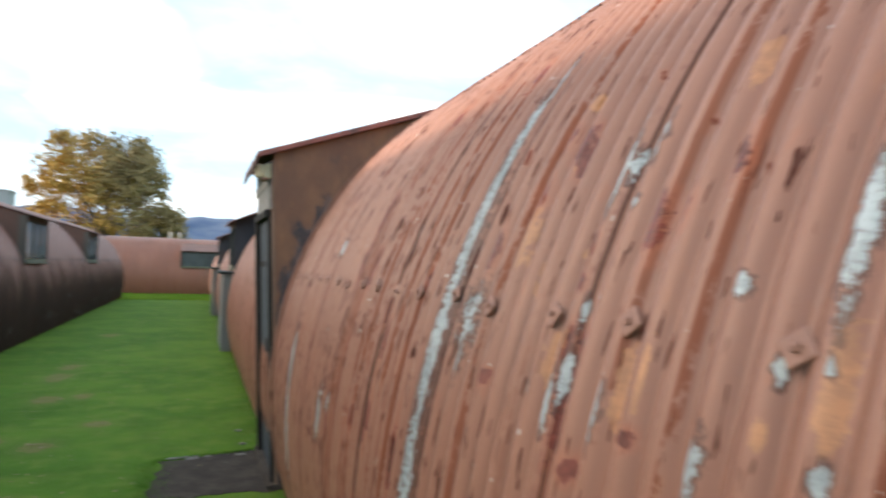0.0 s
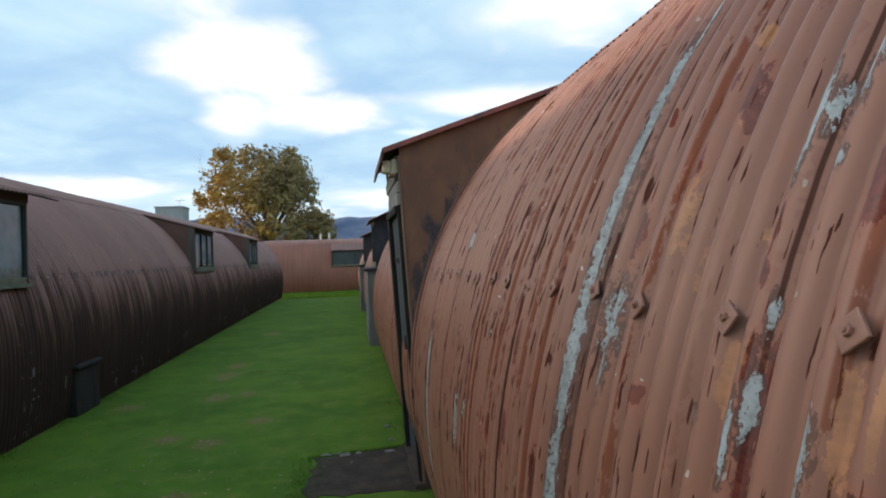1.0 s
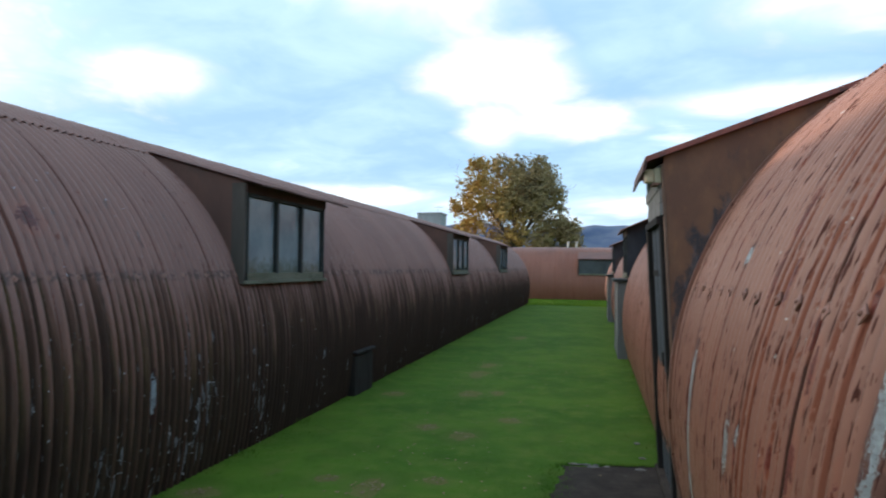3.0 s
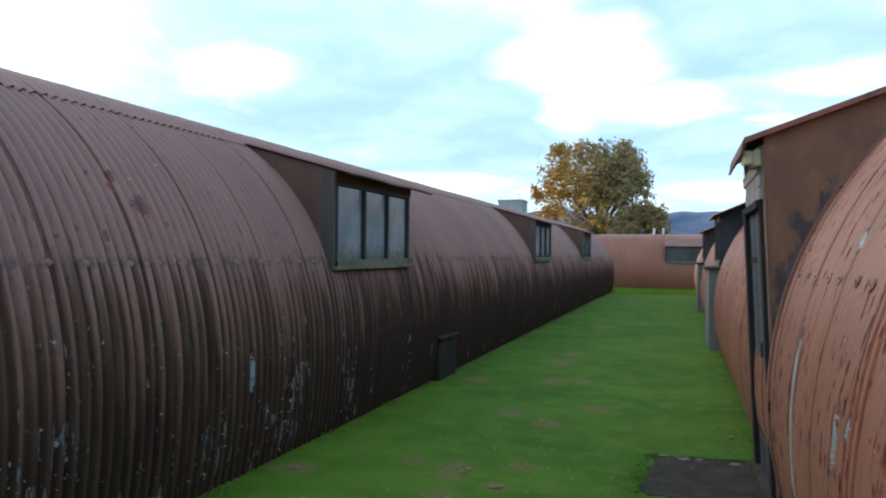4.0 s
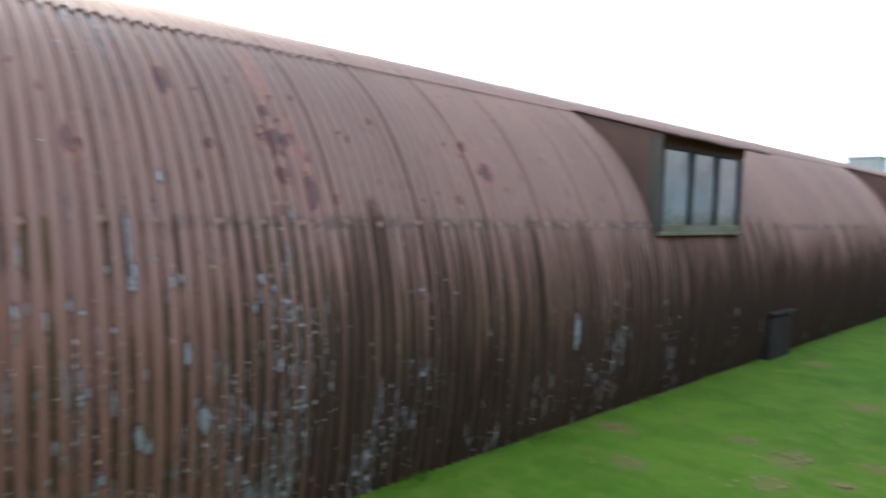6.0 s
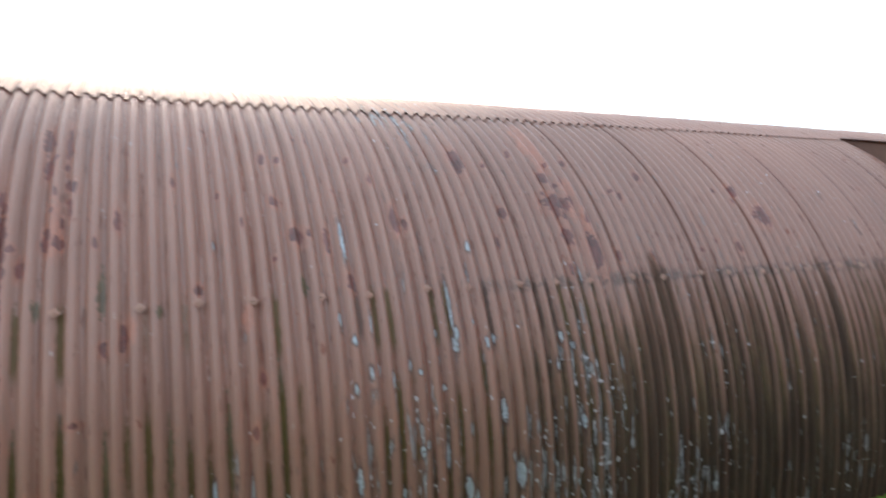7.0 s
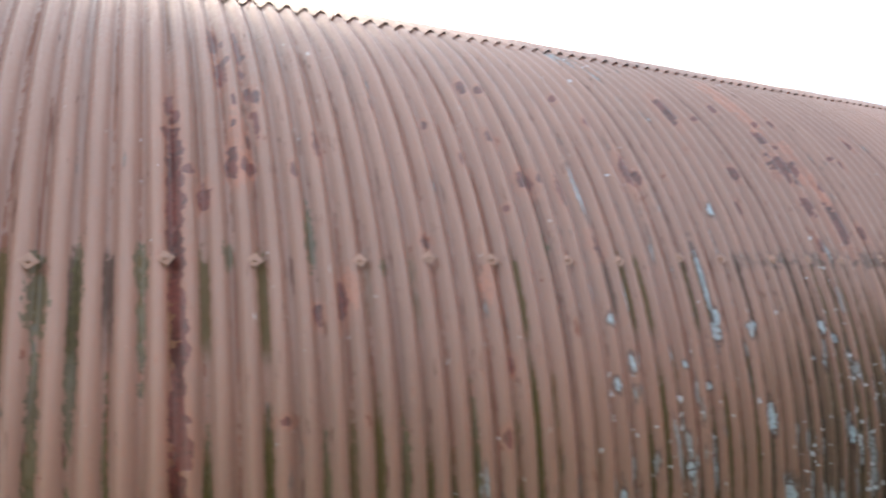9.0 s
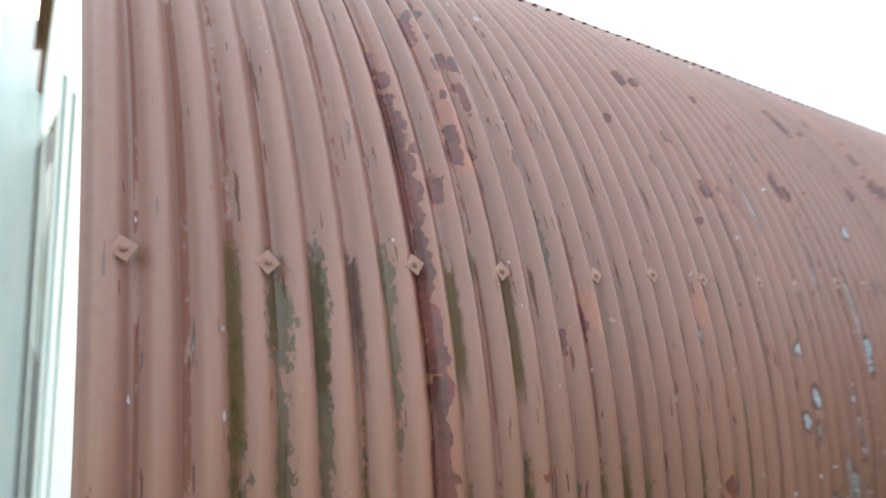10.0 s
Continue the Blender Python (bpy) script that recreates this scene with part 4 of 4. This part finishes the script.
def door_porch():
    top = thing("door_porch", pose(PORCH_X, PORCH_Y, 0, 0, -PORCH_LEAN, 0), "rust-stained steel door porch with a grey boarded door", "porch")
    w = 1.06
    c, si = math.cos(radians(PORCH_LEAN)), math.sin(radians(PORCH_LEAN))

    def local(x, z):
        return ((x - PORCH_X) * c + z * si, z * c - (x - PORCH_X) * si)

    arch = [local(XR - (RE - 0.04) * math.cos(t), ZE + (RE - 0.04) * math.sin(t)) for t in np.linspace(radians(56), radians(-16), 18)]
    for y in (0.0, w - 0.03):
        outline = [(0.0, 0.02), (0.0, 2.503), (1.14, 2.837)] + arch
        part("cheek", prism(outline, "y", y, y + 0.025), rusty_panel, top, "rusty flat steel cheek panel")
    # a folded strip laps the joint of the near cheek with the arch
    strip = [local(XR - (RE + k) * math.cos(t), ZE + (RE + k) * math.sin(t)) for k in (-0.02, 0.012) for t in np.linspace(radians(52), radians(-14), 24)[::1 if k < 0 else -1]]
    part("flashing", prism(strip, "y", -0.055, -0.002), paint_east, top, "painted steel strip along the arch")
    # thin sheet roof on rafters
    roof = [(-0.118, 2.470), (-0.118, 2.496), (1.34, 2.926), (1.34, 2.900)]
    part("roof", prism(roof, "y", -0.035, w + 0.10), porch_roof, top, "thin rusty red sheet roof")
    part("roof_edge", prism([(-0.123, 2.464), (-0.123, 2.502), (1.34, 2.935), (1.34, 2.897)], "y", -0.055, -0.033), red_edge, top, "red painted metal edge")
    part("fascia", prism([(-0.150, 2.392), (-0.126, 2.498), (-0.108, 2.498), (-0.132, 2.396)], "y", -0.052, w + 0.105), dark_eave, top)
    # frame and door leaf
    edge = part("door_frame", box(-0.020, -0.002, -0.006, 0.030, 0.0, 2.45, 0.004), brown_board, top, "brown peeling timber edge board")
    part("jamb", box(-0.045, 0.03, 0.034, 0.12, 0.0, 2.03, 0.006), soot_black, edge)
    part("jamb", box(-0.060, 0.03, w - 0.13, w, 0.0, 2.03, 0.006), soot_black, edge)
    part("lintel", box(-0.065, 0.03, 0.034, w, 2.03, 2.085, 0.006), soot_black, edge)
    rng = random.Random(17)
    for i in range(4):
        a = 2.09 + i * 0.092
        ob = part("transom_board", box(-0.030 - rng.uniform(0.0, 0.025), 0.02, 0.034, w - rng.uniform(0.0, 0.05), a, a + 0.084, 0.004), grey_timber, edge, "pale weathered board over the door")
        ob.rotation_euler = (radians(rng.uniform(-0.8, 0.8)), 0, 0)
    door = part("door", box(-0.005, 0.03, 0.12, w - 0.13, 0.04, 2.03), door_timber, top, "blue-grey boarded timber door")
    for i in range(5):
        a = 0.124 + i * 0.162
        part("board", box(-0.022 - 0.003 * (i % 2), -0.004, a, a + 0.155, 0.05, 2.025, 0.004), door_timber, door)
    for z in (0.35, 1.65):
        part("strap_hinge", box(-0.030, -0.023, 0.50, 0.92, z, z + 0.045, 0.002), soot_black, door)
    part("handle", tube([(-0.02, 0.20, 1.0), (-0.05, 0.20, 1.0), (-0.05, 0.20, 1.1), (-0.02, 0.20, 1.1)], [0.007] * 4, 6), soot_black, door, "black iron handle")
    part("threshold", box(-0.08, 0.06, -0.02, w + 0.02, 0.0, 0.045, 0.01), concrete, top)
    return top


door_porch()


def bulkhead_lamp():
    lamp = thing("bulkhead_lamp", pose(0.470, 4.975, 2.37), "aged cream bulkhead lamp fixed over a porch door", "lamp")
    part("base", box(-0.03, 0.02, -0.045, 0.065, -0.055, 0.055, 0.01), cream_plastic, lamp)
    part("cover", box(-0.095, -0.03, -0.04, 0.06, -0.05, 0.05, 0.02), cream_plastic, lamp)
    part("cage_wire", box(-0.100, -0.094, 0.0, 0.012, -0.05, 0.05, 0.002), iron, lamp)
    part("bracket", box(-0.05, 0.0, -0.055, 0.075, -0.070, -0.055, 0.003), iron, lamp)


bulkhead_lamp()


def door_pad():
    rng = random.Random(6)
    pts = []
    for a, b in (((-0.27, 4.93), (-0.22, 5.80)), ((-0.22, 5.80), (0.64, 6.00)), ((0.64, 6.00), (0.64, 4.86)), ((0.64, 4.86), (-0.27, 4.93))):
        for k in range(12):
            f = k / 12
            wear = 0.0 if a[0] == b[0] else 0.035
            pts.append((a[0] + (b[0] - a[0]) * f + rng.uniform(-wear, wear), a[1] + (b[1] - a[1]) * f + rng.uniform(-wear, wear)))
    solid("door_slab", prism(pts, "z", -0.08, 0.005), concrete, "dark stained concrete slab in front of a door", "slab")


door_pad()


def edge_stones():
    """Pale stones let in along the slab's far edge and at the foot of the hut."""
    rng = random.Random(14)
    for k in range(9):
        x, y = -0.20 + rng.uniform(0.0, 0.62), 5.87 + rng.uniform(-0.05, 0.03)
        if k > 6:
            x, y = 0.44 + rng.uniform(-0.04, 0.04), 5.7 + 0.5 * (k - 6)
        bm = bmesh.new()
        bmesh.ops.create_icosphere(bm, subdivisions=2, radius=1)
        a, b, c = rng.uniform(0.02, 0.07), rng.uniform(0.012, 0.03), rng.uniform(0.006, 0.014)
        for v in bm.verts:
            f = 1 + 0.25 * noise.noise(v.co * 1.7 + Vector((k, 0, 0)))
            v.co = Vector((v.co.x * a * f, v.co.y * b * f, v.co.z * c * f))
        ob = solid("edge_stone", bm, stone, "small pale stone at the edge of a slab", "stone", "edge stones")
        ob.location = (x, y, 0.006)


edge_stones()


def coal_box():
    """A dark box with a sloping lid against the foot of the western hut."""
    b = thing("fuel_box", pose(-3.02, 7.95, 0), "dark timber box with sloping lid against the hut", "box")
    part("body", box(-0.22, 0.02, 0.10, 0.78, 0.0, 0.52, 0.01), soot_black, b)
    part("lid", prism([(-0.20, 0.60), (-0.20, 0.63), (0.06, 0.57), (0.06, 0.545)], "y", 0.07, 0.81), soot_black, b)


coal_box()


# ---- beyond the huts ----
def chimney():
    c = thing("chimney_stack", pose(-11.3, 44.4, 0), "square grey concrete chimney behind the hut", "chimney")
    part("shaft", box(-0.86, 0.86, -0.8, 0.8, 0.0, 5.40, 0.02), pale_concrete, c)
    part("cap", box(-0.91, 0.91, -0.85, 0.85, 5.40, 5.50, 0.01), pale_concrete, c)
    a = thing("aerial", pose(-10.85, 44.4, 5.5), "thin metal roof aerial on a chimney", "aerial")
    part("mast", tube([(0, 0, 0), (0, 0, 0.5)], [0.02, 0.016], 6), metal_pipe, a)
    part("boom", tube([(-0.25, 0, 0.42), (0.3, 0, 0.45)], [0.014, 0.012], 6), metal_pipe, a)
    for x in (-0.15, 0.0, 0.15, 0.27):
        part("element", tube([(x, -0.15, 0.435), (x, 0.15, 0.435)], [0.008, 0.008], 5), metal_pipe, a)


chimney()


def vent_pipes():
    p = None
    for x in (-1.55, -1.05):
        m = pose(x, FAR_Y - 0.2, FAR_DROP + ZW + RW - 0.05)
        if p:
            copy_thing(p, m)
            continue
        p = thing("vent_pipe", m, "short pale vent pipe on the far hut's ridge", "pipe", "ridge pipes")
        part("pipe", tube([(0, 0, 0), (0.03, 0, 0.36)], [0.06, 0.055], 10), metal_pipe, p)
        part("cowl", tube([(0.03, 0, 0.35), (0.03, 0, 0.40)], [0.07, 0.07], 10), metal_pipe, p)


vent_pipes()


def tree(m, height, spread, seed):
    """A broad field tree: trunk, forking limbs, and a crown of many small leaves gathered in clumps."""
    rng = random.Random(seed)
    top = thing("field_tree", m, "broad autumn tree with thinning golden brown leaves", "tree")
    part("trunk", tube([(0, 0, 0), (0.1, 0, 1.2), (0.0, 0.1, 2.6), (0.1, 0.1, 4.0)], [0.62, 0.5, 0.44, 0.36], 12), bark, top, smooth=True)
    ends, twigs = [], bmesh.new()

    def grow(p, d, length, r, level):
        pts, radii = [p], [r]
        for k in range(3):
            d = (d + Vector((rng.uniform(-0.22, 0.22), rng.uniform(-0.22, 0.22), rng.uniform(-0.05, 0.16)))).normalized()
            p = p + d * length / 3
            pts.append(p)
            radii.append(r * (1 - 0.2 * (k + 1)))
        if level == 0:
            part("limb", tube(pts, radii, 7), bark, top, smooth=True)
        else:
            tube(pts, radii, 5, twigs)
        if level >= 1:
            ends.append((p, level))
            ends.append((pts[2], level))
        if level < 3:
            for _ in range(4 if level else 5):
                a = rng.uniform(0, 2 * math.pi)
                out = Vector((math.cos(a), math.sin(a), rng.uniform(-0.15, 0.9)))
                grow(pts[rng.choice((1, 2, 3, 3))], (d * 0.75 + out * 0.8).normalized(), length * rng.uniform(0.52, 0.72), radii[-1] * 0.7, level + 1)

    for k in range(8):
        a = k * 2 * math.pi / 8 + rng.uniform(-0.3, 0.3)
        lean = (0.35, 0.75, 1.15)[k % 3]
        grow(Vector((0.05, 0.05, 3.0 + 0.15 * k)), Vector((math.cos(a) * lean, math.sin(a) * lean, 1.0)).normalized(), height * 0.36, 0.24, 0)
    part("branchwork", twigs, bark, top)["kind"] = "stuff"
    # leaf clumps along the twigs and in a broad uneven dome that thins towards its heart
    def inside(p, grow):
        return (abs(p.x + 0.7) / (spread * 0.87 * grow)) ** 2.2 + (abs(p.y) / (spread * 0.8 * grow)) ** 2.2 + (abs(p.z - 0.53 * height) / (height * 0.465 * grow)) ** 2.2 < 1.0

    spots = [(p, 0.30, 9 if level == 3 else 4) for p, level in ends if 1.6 < p.z and inside(p, 1.02)]
    lobes = []
    while len(lobes) < 300:
        q = Vector((rng.uniform(-spread, spread) - 0.7, rng.uniform(-spread, spread), rng.uniform(1.5, height)))
        hollow = inside(q, 0.72)
        if inside(q, 0.97) and not (hollow and rng.random() < 0.92):
            lobes.append((q, rng.uniform(0.45, 0.95)))
    for x, z, r, many in ((5.2, 6.0, 1.5, 30), (6.0, 4.7, 1.3, 22), (-4.4, 13.3, 0.9, 9), (-6.7, 8.6, 0.8, 6), (2.8, 13.6, 0.7, 4)):
        for _ in range(many):
            q = Vector((rng.gauss(0, 1), rng.gauss(0, 1), rng.gauss(0, 1))).normalized() * r * rng.uniform(0.3, 1.0)
            lobes.append((Vector((x, -0.6, z)) + q, rng.uniform(0.35, 0.7)))
    for c, r in lobes:
        for _ in range(int(22 * r)):
            q = Vector((rng.gauss(0, 1), rng.gauss(0, 1), rng.gauss(0, 1))).normalized()
            spots.append((c + q * r * rng.uniform(0.4, 1.05), 0.16, 4))
    verts, faces = [], []
    for p, far_off, many in spots:
        if p.z < 1.5:
            continue
        for _ in range(many):
            c = p + Vector((rng.gauss(0, far_off), rng.gauss(0, far_off), rng.gauss(0, far_off * 0.85)))
            s = rng.uniform(0.09, 0.19)
            a = Vector((rng.gauss(0, 1), rng.gauss(0, 1), rng.gauss(0, 1))).normalized() * s
            b = a.orthogonal().normalized() * s * 0.8
            i = len(verts)
            verts += [c - a, c + b * 0.8, c + a * 1.1, c - b]
            faces.append((i, i + 1, i + 2, i + 3))
    me = bpy.data.meshes.new("crown")
    me.from_pydata([tuple(v) for v in verts], [], faces)
    me.materials.append(leaves)
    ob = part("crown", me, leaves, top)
    ob["kind"] = "stuff"
    return top


tree(pose(-8.35, 70, -0.2), 14.6, 7.1, 11)


def hill_range():
    rng = np.random.default_rng(5)
    cols, rows = 120, 10
    verts = []
    for j in range(rows + 1):
        for i in range(cols + 1):
            x = -2200 + 4400 * i / cols
            crest = 92 + 22 * noise.noise(Vector((x / 260, 0.3, 0))) + 10 * noise.noise(Vector((x / 60, 1.7, 0))) + 5 * noise.noise(Vector((x / 25, 4.1, 0)))
            f = j / rows
            verts.append((x, 1500 + 260 * f + 40 * noise.noise(Vector((x / 120, f * 3, 2))), -2 + crest * 1.22 * math.sin(f * math.pi / 2) + 6 * f * noise.noise(Vector((x / 70, f * 6, 5)))))
    w = cols + 1
    faces = [(j * w + i, j * w + i + 1, (j + 1) * w + i + 1, (j + 1) * w + i) for j in range(rows) for i in range(cols)]
    me = bpy.data.meshes.new("backdrop_hills")
    me.from_pydata(verts, [], faces)
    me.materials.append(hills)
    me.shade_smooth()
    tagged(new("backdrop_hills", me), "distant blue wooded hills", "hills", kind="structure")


hill_range()


# ---- west of the huts: road, pavement, verge, wall and hedge ----
def outskirts():
    solid("road", box(-23.6, -9.6, -60, 90, -0.2, 0.012), asphalt, "grey asphalt road beyond the huts", "road", kind="structure")
    kerb = thing("kerb", pose(-15.3, 0, 0), "pale concrete kerb along the road", "kerb", kind="structure")
    me = to_mesh("kerb_stone", box(-0.06, 0.06, 0.01, 0.9, -0.1, 0.05, 0.015), pale_concrete)
    for k in range(26):
        part("kerb_stone", me, pale_concrete, kerb).location = (0, -16 + k * 0.91, 0)
    solid("rubble_strip", box(-9.0, -7.75, -60, 90, -0.2, 0.02), gravel, "strip of pale rubble and weeds behind the huts", "rubble", kind="stuff")
    solid("leaf_litter", box(-28.0, -24.2, -60, 90, -0.2, 0.03), litter, "strip of bright yellow fallen leaves on a verge", "leaves", kind="stuff")
    wall = thing("low_wall", pose(-48, 0, 0), "long pale rendered boundary wall", "wall", kind="structure")
    for k in range(12):
        part("panel", box(-0.1, 0.1, -60 + k * 10 + 0.02, -50 + k * 10, 0, 1.25, 0.01), white_timber, wall)
        part("pier", box(-0.18, 0.18, -60.2 + k * 10, -59.8 + k * 10, 0, 1.4, 0.02), white_timber, wall)
    rng = random.Random(21)
    verts, faces = [], []
    for _ in range(9000):
        c = Vector((-52 + rng.gauss(0, 0.7), rng.uniform(-45, 40), 0))
        c.z = rng.uniform(0.1, 2.1 + 0.4 * noise.noise(Vector((c.y * 0.3, 0, 0))))
        s = rng.uniform(0.12, 0.26)
        a = Vector((rng.gauss(0, 1), rng.gauss(0, 1), rng.gauss(0, 1))).normalized() * s
        b = a.orthogonal().normalized() * s
        i = len(verts)
        verts += [tuple(c - a), tuple(c + b), tuple(c + a), tuple(c - b)]
        faces.append((i, i + 1, i + 2, i + 3))
    me = bpy.data.meshes.new("hedge")
    me.from_pydata(verts, [], faces)
    me.materials.append(hedge_leaf)
    tagged(new("hedge", me), "clipped dark green hedge behind the wall", "hedge", kind="stuff")


litter = streaky("yellow_leaf_litter", (0.42, 0.34, 0.05), (0.30, 0.25, 0.05), 6.0, (1, 1, 1), 0.9, 0.4)
hedge_leaf = streaky("hedge_leaves", (0.035, 0.06, 0.02), (0.055, 0.085, 0.03), 2.0, (1, 1, 1), 0.8, 0.1)
outskirts()


def end_door():
    """Door and frame in the western hut's near end wall."""
    y = L_START + 0.03
    d = thing("door_1", pose(XL, y, 0), "white framed door with dark glazing in the end wall", "door", kind="structure")
    for x0, x1, z0, z1 in ((0.42, 0.52, 0.0, 2.12), (-0.52, -0.42, 0.0, 2.12), (-0.52, 0.52, 2.12, 2.24)):
        part("frame_bar", box(x0, x1, -0.016, -0.002, z0, z1, 0.006), white_timber, d)
    leaf = part("leaf", box(-0.41, 0.41, -0.012, -0.004, 0.03, 2.11, 0.004), door_timber, d)
    part("pane", box(-0.28, 0.28, -0.016, -0.0125, 1.15, 1.95), glass, leaf)
    part("side_panel", box(-1.50, -1.44, -0.24, -0.004, 0.0, 3.0, 0.008), white_timber, d, "white painted side panel")
    part("recess_board", box(-1.43, -0.53, -0.012, -0.002, 0.0, 2.2), dark_timber, d)
    for x in (0.85, 1.55):
        part("batten", box(x, x + 0.07, -0.012, -0.002, 0.0, 2.1, 0.005), white_timber, d)


end_door()


def street_lamp():
    p = thing("street_lamp", pose(-24.0, -6.05, 0), "slim purple-grey lamp post beyond the hut", "lamp post")
    part("base_plate", box(-0.16, 0.16, -0.16, 0.16, 0.0, 0.03, 0.006), post_metal, p)
    part("column", tube([(0, 0, 0.03), (0, 0, 1.2), (0, 0, 1.25), (0, 0, 13.5)], [0.19, 0.19, 0.150, 0.135], 12), post_metal, p, smooth=True)
    part("arm", tube([(0, 0, 13.4), (-0.4, 0, 13.8), (-1.1, 0, 13.9)], [0.05, 0.045, 0.04], 8), post_metal, p)
    part("head", box(-1.6, -0.9, -0.12, 0.12, 13.83, 13.96, 0.03), post_metal, p)


street_lamp()


# ---- fine things on the grass ----
def grass_blades():
    rng = np.random.default_rng(3)
    n = 42000
    y = 1.6 + 24.0 * rng.random(n) ** 1.9
    x = -3.08 + 3.72 * rng.random(n)
    edge = rng.random(n) < 0.16
    x = np.where(edge, np.where(rng.random(n) < 0.6, -3.11 + np.abs(rng.normal(0, 0.09, n)), 0.66 - np.abs(rng.normal(0, 0.08, n))), x)
    keep = ~((x > -0.24) & (y > 4.9) & (y < 5.85) & (rng.random(n) > 0.03))
    x, y, edge = x[keep], y[keep], edge[keep]
    n = len(x)
    tall = rng.uniform(0.005, 0.012, n) * np.where(edge, rng.uniform(0.6, 1.6, n) * (1 + 3.0 * np.clip(np.sin(3.1 * y) * np.sin(7.7 * y + 1), 0, 1)), 1.0)
    turn, lean = rng.uniform(0, 2 * np.pi, n), rng.uniform(0.01, 0.05, n)
    wide = rng.uniform(0.003, 0.006, n)
    rim = rng.random(n) < 0.035
    x = np.where(rim, -0.27 + 0.85 * rng.random(n), x)
    y = np.where(rim, 5.82 + 0.18 * (x + 0.25) + np.abs(rng.normal(0, 0.04, n)), y)
    rag = rng.random(n) < 0.016
    x = np.where(rag, -0.27 + rng.normal(0, 0.07, n), x)
    y = np.where(rag, 4.9 + 0.95 * rng.random(n), y)
    tall = np.where(rim | rag, rng.uniform(0.006, 0.022, n), tall)
    lo = np.stack([x, y, np.full(n, -0.006)], 1)
    side = np.stack([np.cos(turn) * wide, np.sin(turn) * wide, np.zeros(n)], 1)
    tip = lo + np.stack([-np.sin(turn) * lean, np.cos(turn) * lean, tall + 0.006], 1)
    # taller blades beyond the lane's end, added to catch the low sun and brighten the strip
    m = 16000
    x, y, turn = -7.0 + 9.0 * rng.random(m), 31.0 + 6.4 * rng.random(m), rng.uniform(0, 2 * np.pi, m)
    foot = np.stack([x, y, np.full(m, FAR_DROP - 0.01)], 1)
    foot[:, 2] = [ground_z(a, b) - 0.01 for a, b in zip(x, y)]
    across = np.stack([np.cos(turn), np.sin(turn), np.zeros(m)], 1) * rng.uniform(0.010, 0.018, m)[:, None]
    head = foot + np.stack([rng.normal(0, 0.02, m), rng.normal(0, 0.02, m), rng.uniform(0.05, 0.09, m)], 1)
    lo, side, tip = np.concatenate([lo, foot]), np.concatenate([side, across]), np.concatenate([tip, head])
    n += m
    verts = np.stack([lo - side, lo + side, tip], 1).reshape(-1, 3)
    me = bpy.data.meshes.new("grass_blades")
    me.from_pydata(verts.tolist(), [], np.arange(3 * n).reshape(-1, 3).tolist())
    me.materials.append(blade_paint)
    tagged(new("grass_blades", me), "short green grass blades with ragged edges", "grass", kind="stuff")


grass_blades()


def leaf_clumps():
    """Small heaps of dead leaves and worn turf along the lane."""
    rng = random.Random(8)
    spots = [(x, y, 0.9 * max(a, b)) for x, y, a, b in WORN]
    for cx, cy, r in spots:
        bm = bmesh.new()
        for _ in range(int(90 * r) + 5):
            a, d = rng.uniform(0, 2 * math.pi), r * math.sqrt(rng.random())
            c = Vector((d * math.cos(a) * 1.2, d * math.sin(a), rng.uniform(0.010, 0.018)))
            s = rng.uniform(0.012, 0.026)
            p = Vector((math.cos(a * 3), math.sin(a * 3), rng.uniform(-0.2, 0.2))) * s
            q = Vector((-math.sin(a * 3), math.cos(a * 3), rng.uniform(-0.2, 0.2))) * s * 0.6
            bm.faces.new([bm.verts.new(c + k) for k in (-p, q, p * 1.1, -q)])
        ob = solid("dead_leaves", bm, dead_leaf, "scatter of brown dead leaves on the grass", "leaves", "leaf scatters", "stuff")
        ob.location = (cx, cy, 0)


leaf_clumps()


def loose_leaves():
    """Single tan leaves lying along the middle of the lane."""
    rng = random.Random(41)
    verts, faces = [], []
    for _ in range(420):
        x, y = rng.gauss(-1.3, 0.55), 3.0 + 22 * rng.random() ** 1.4
        if not -2.9 < x < 0.4:
            continue
        a, s = rng.uniform(0, 6.28), rng.uniform(0.010, 0.024)
        p = Vector((math.cos(a), math.sin(a), rng.uniform(-0.3, 0.3))) * s
        q = Vector((-math.sin(a), math.cos(a), rng.uniform(-0.3, 0.3))) * s * 0.6
        c = Vector((x, y, rng.uniform(0.014, 0.028)))
        i = len(verts)
        verts += [tuple(c - p), tuple(c + q), tuple(c + p), tuple(c - q)]
        faces.append((i, i + 1, i + 2, i + 3))
    me = bpy.data.meshes.new("loose_leaves")
    me.from_pydata(verts, [], faces)
    me.materials.append(dead_leaf)
    tagged(new("loose_leaves", me), "tan fallen leaves scattered over the grass", "leaves", kind="stuff")


loose_leaves()
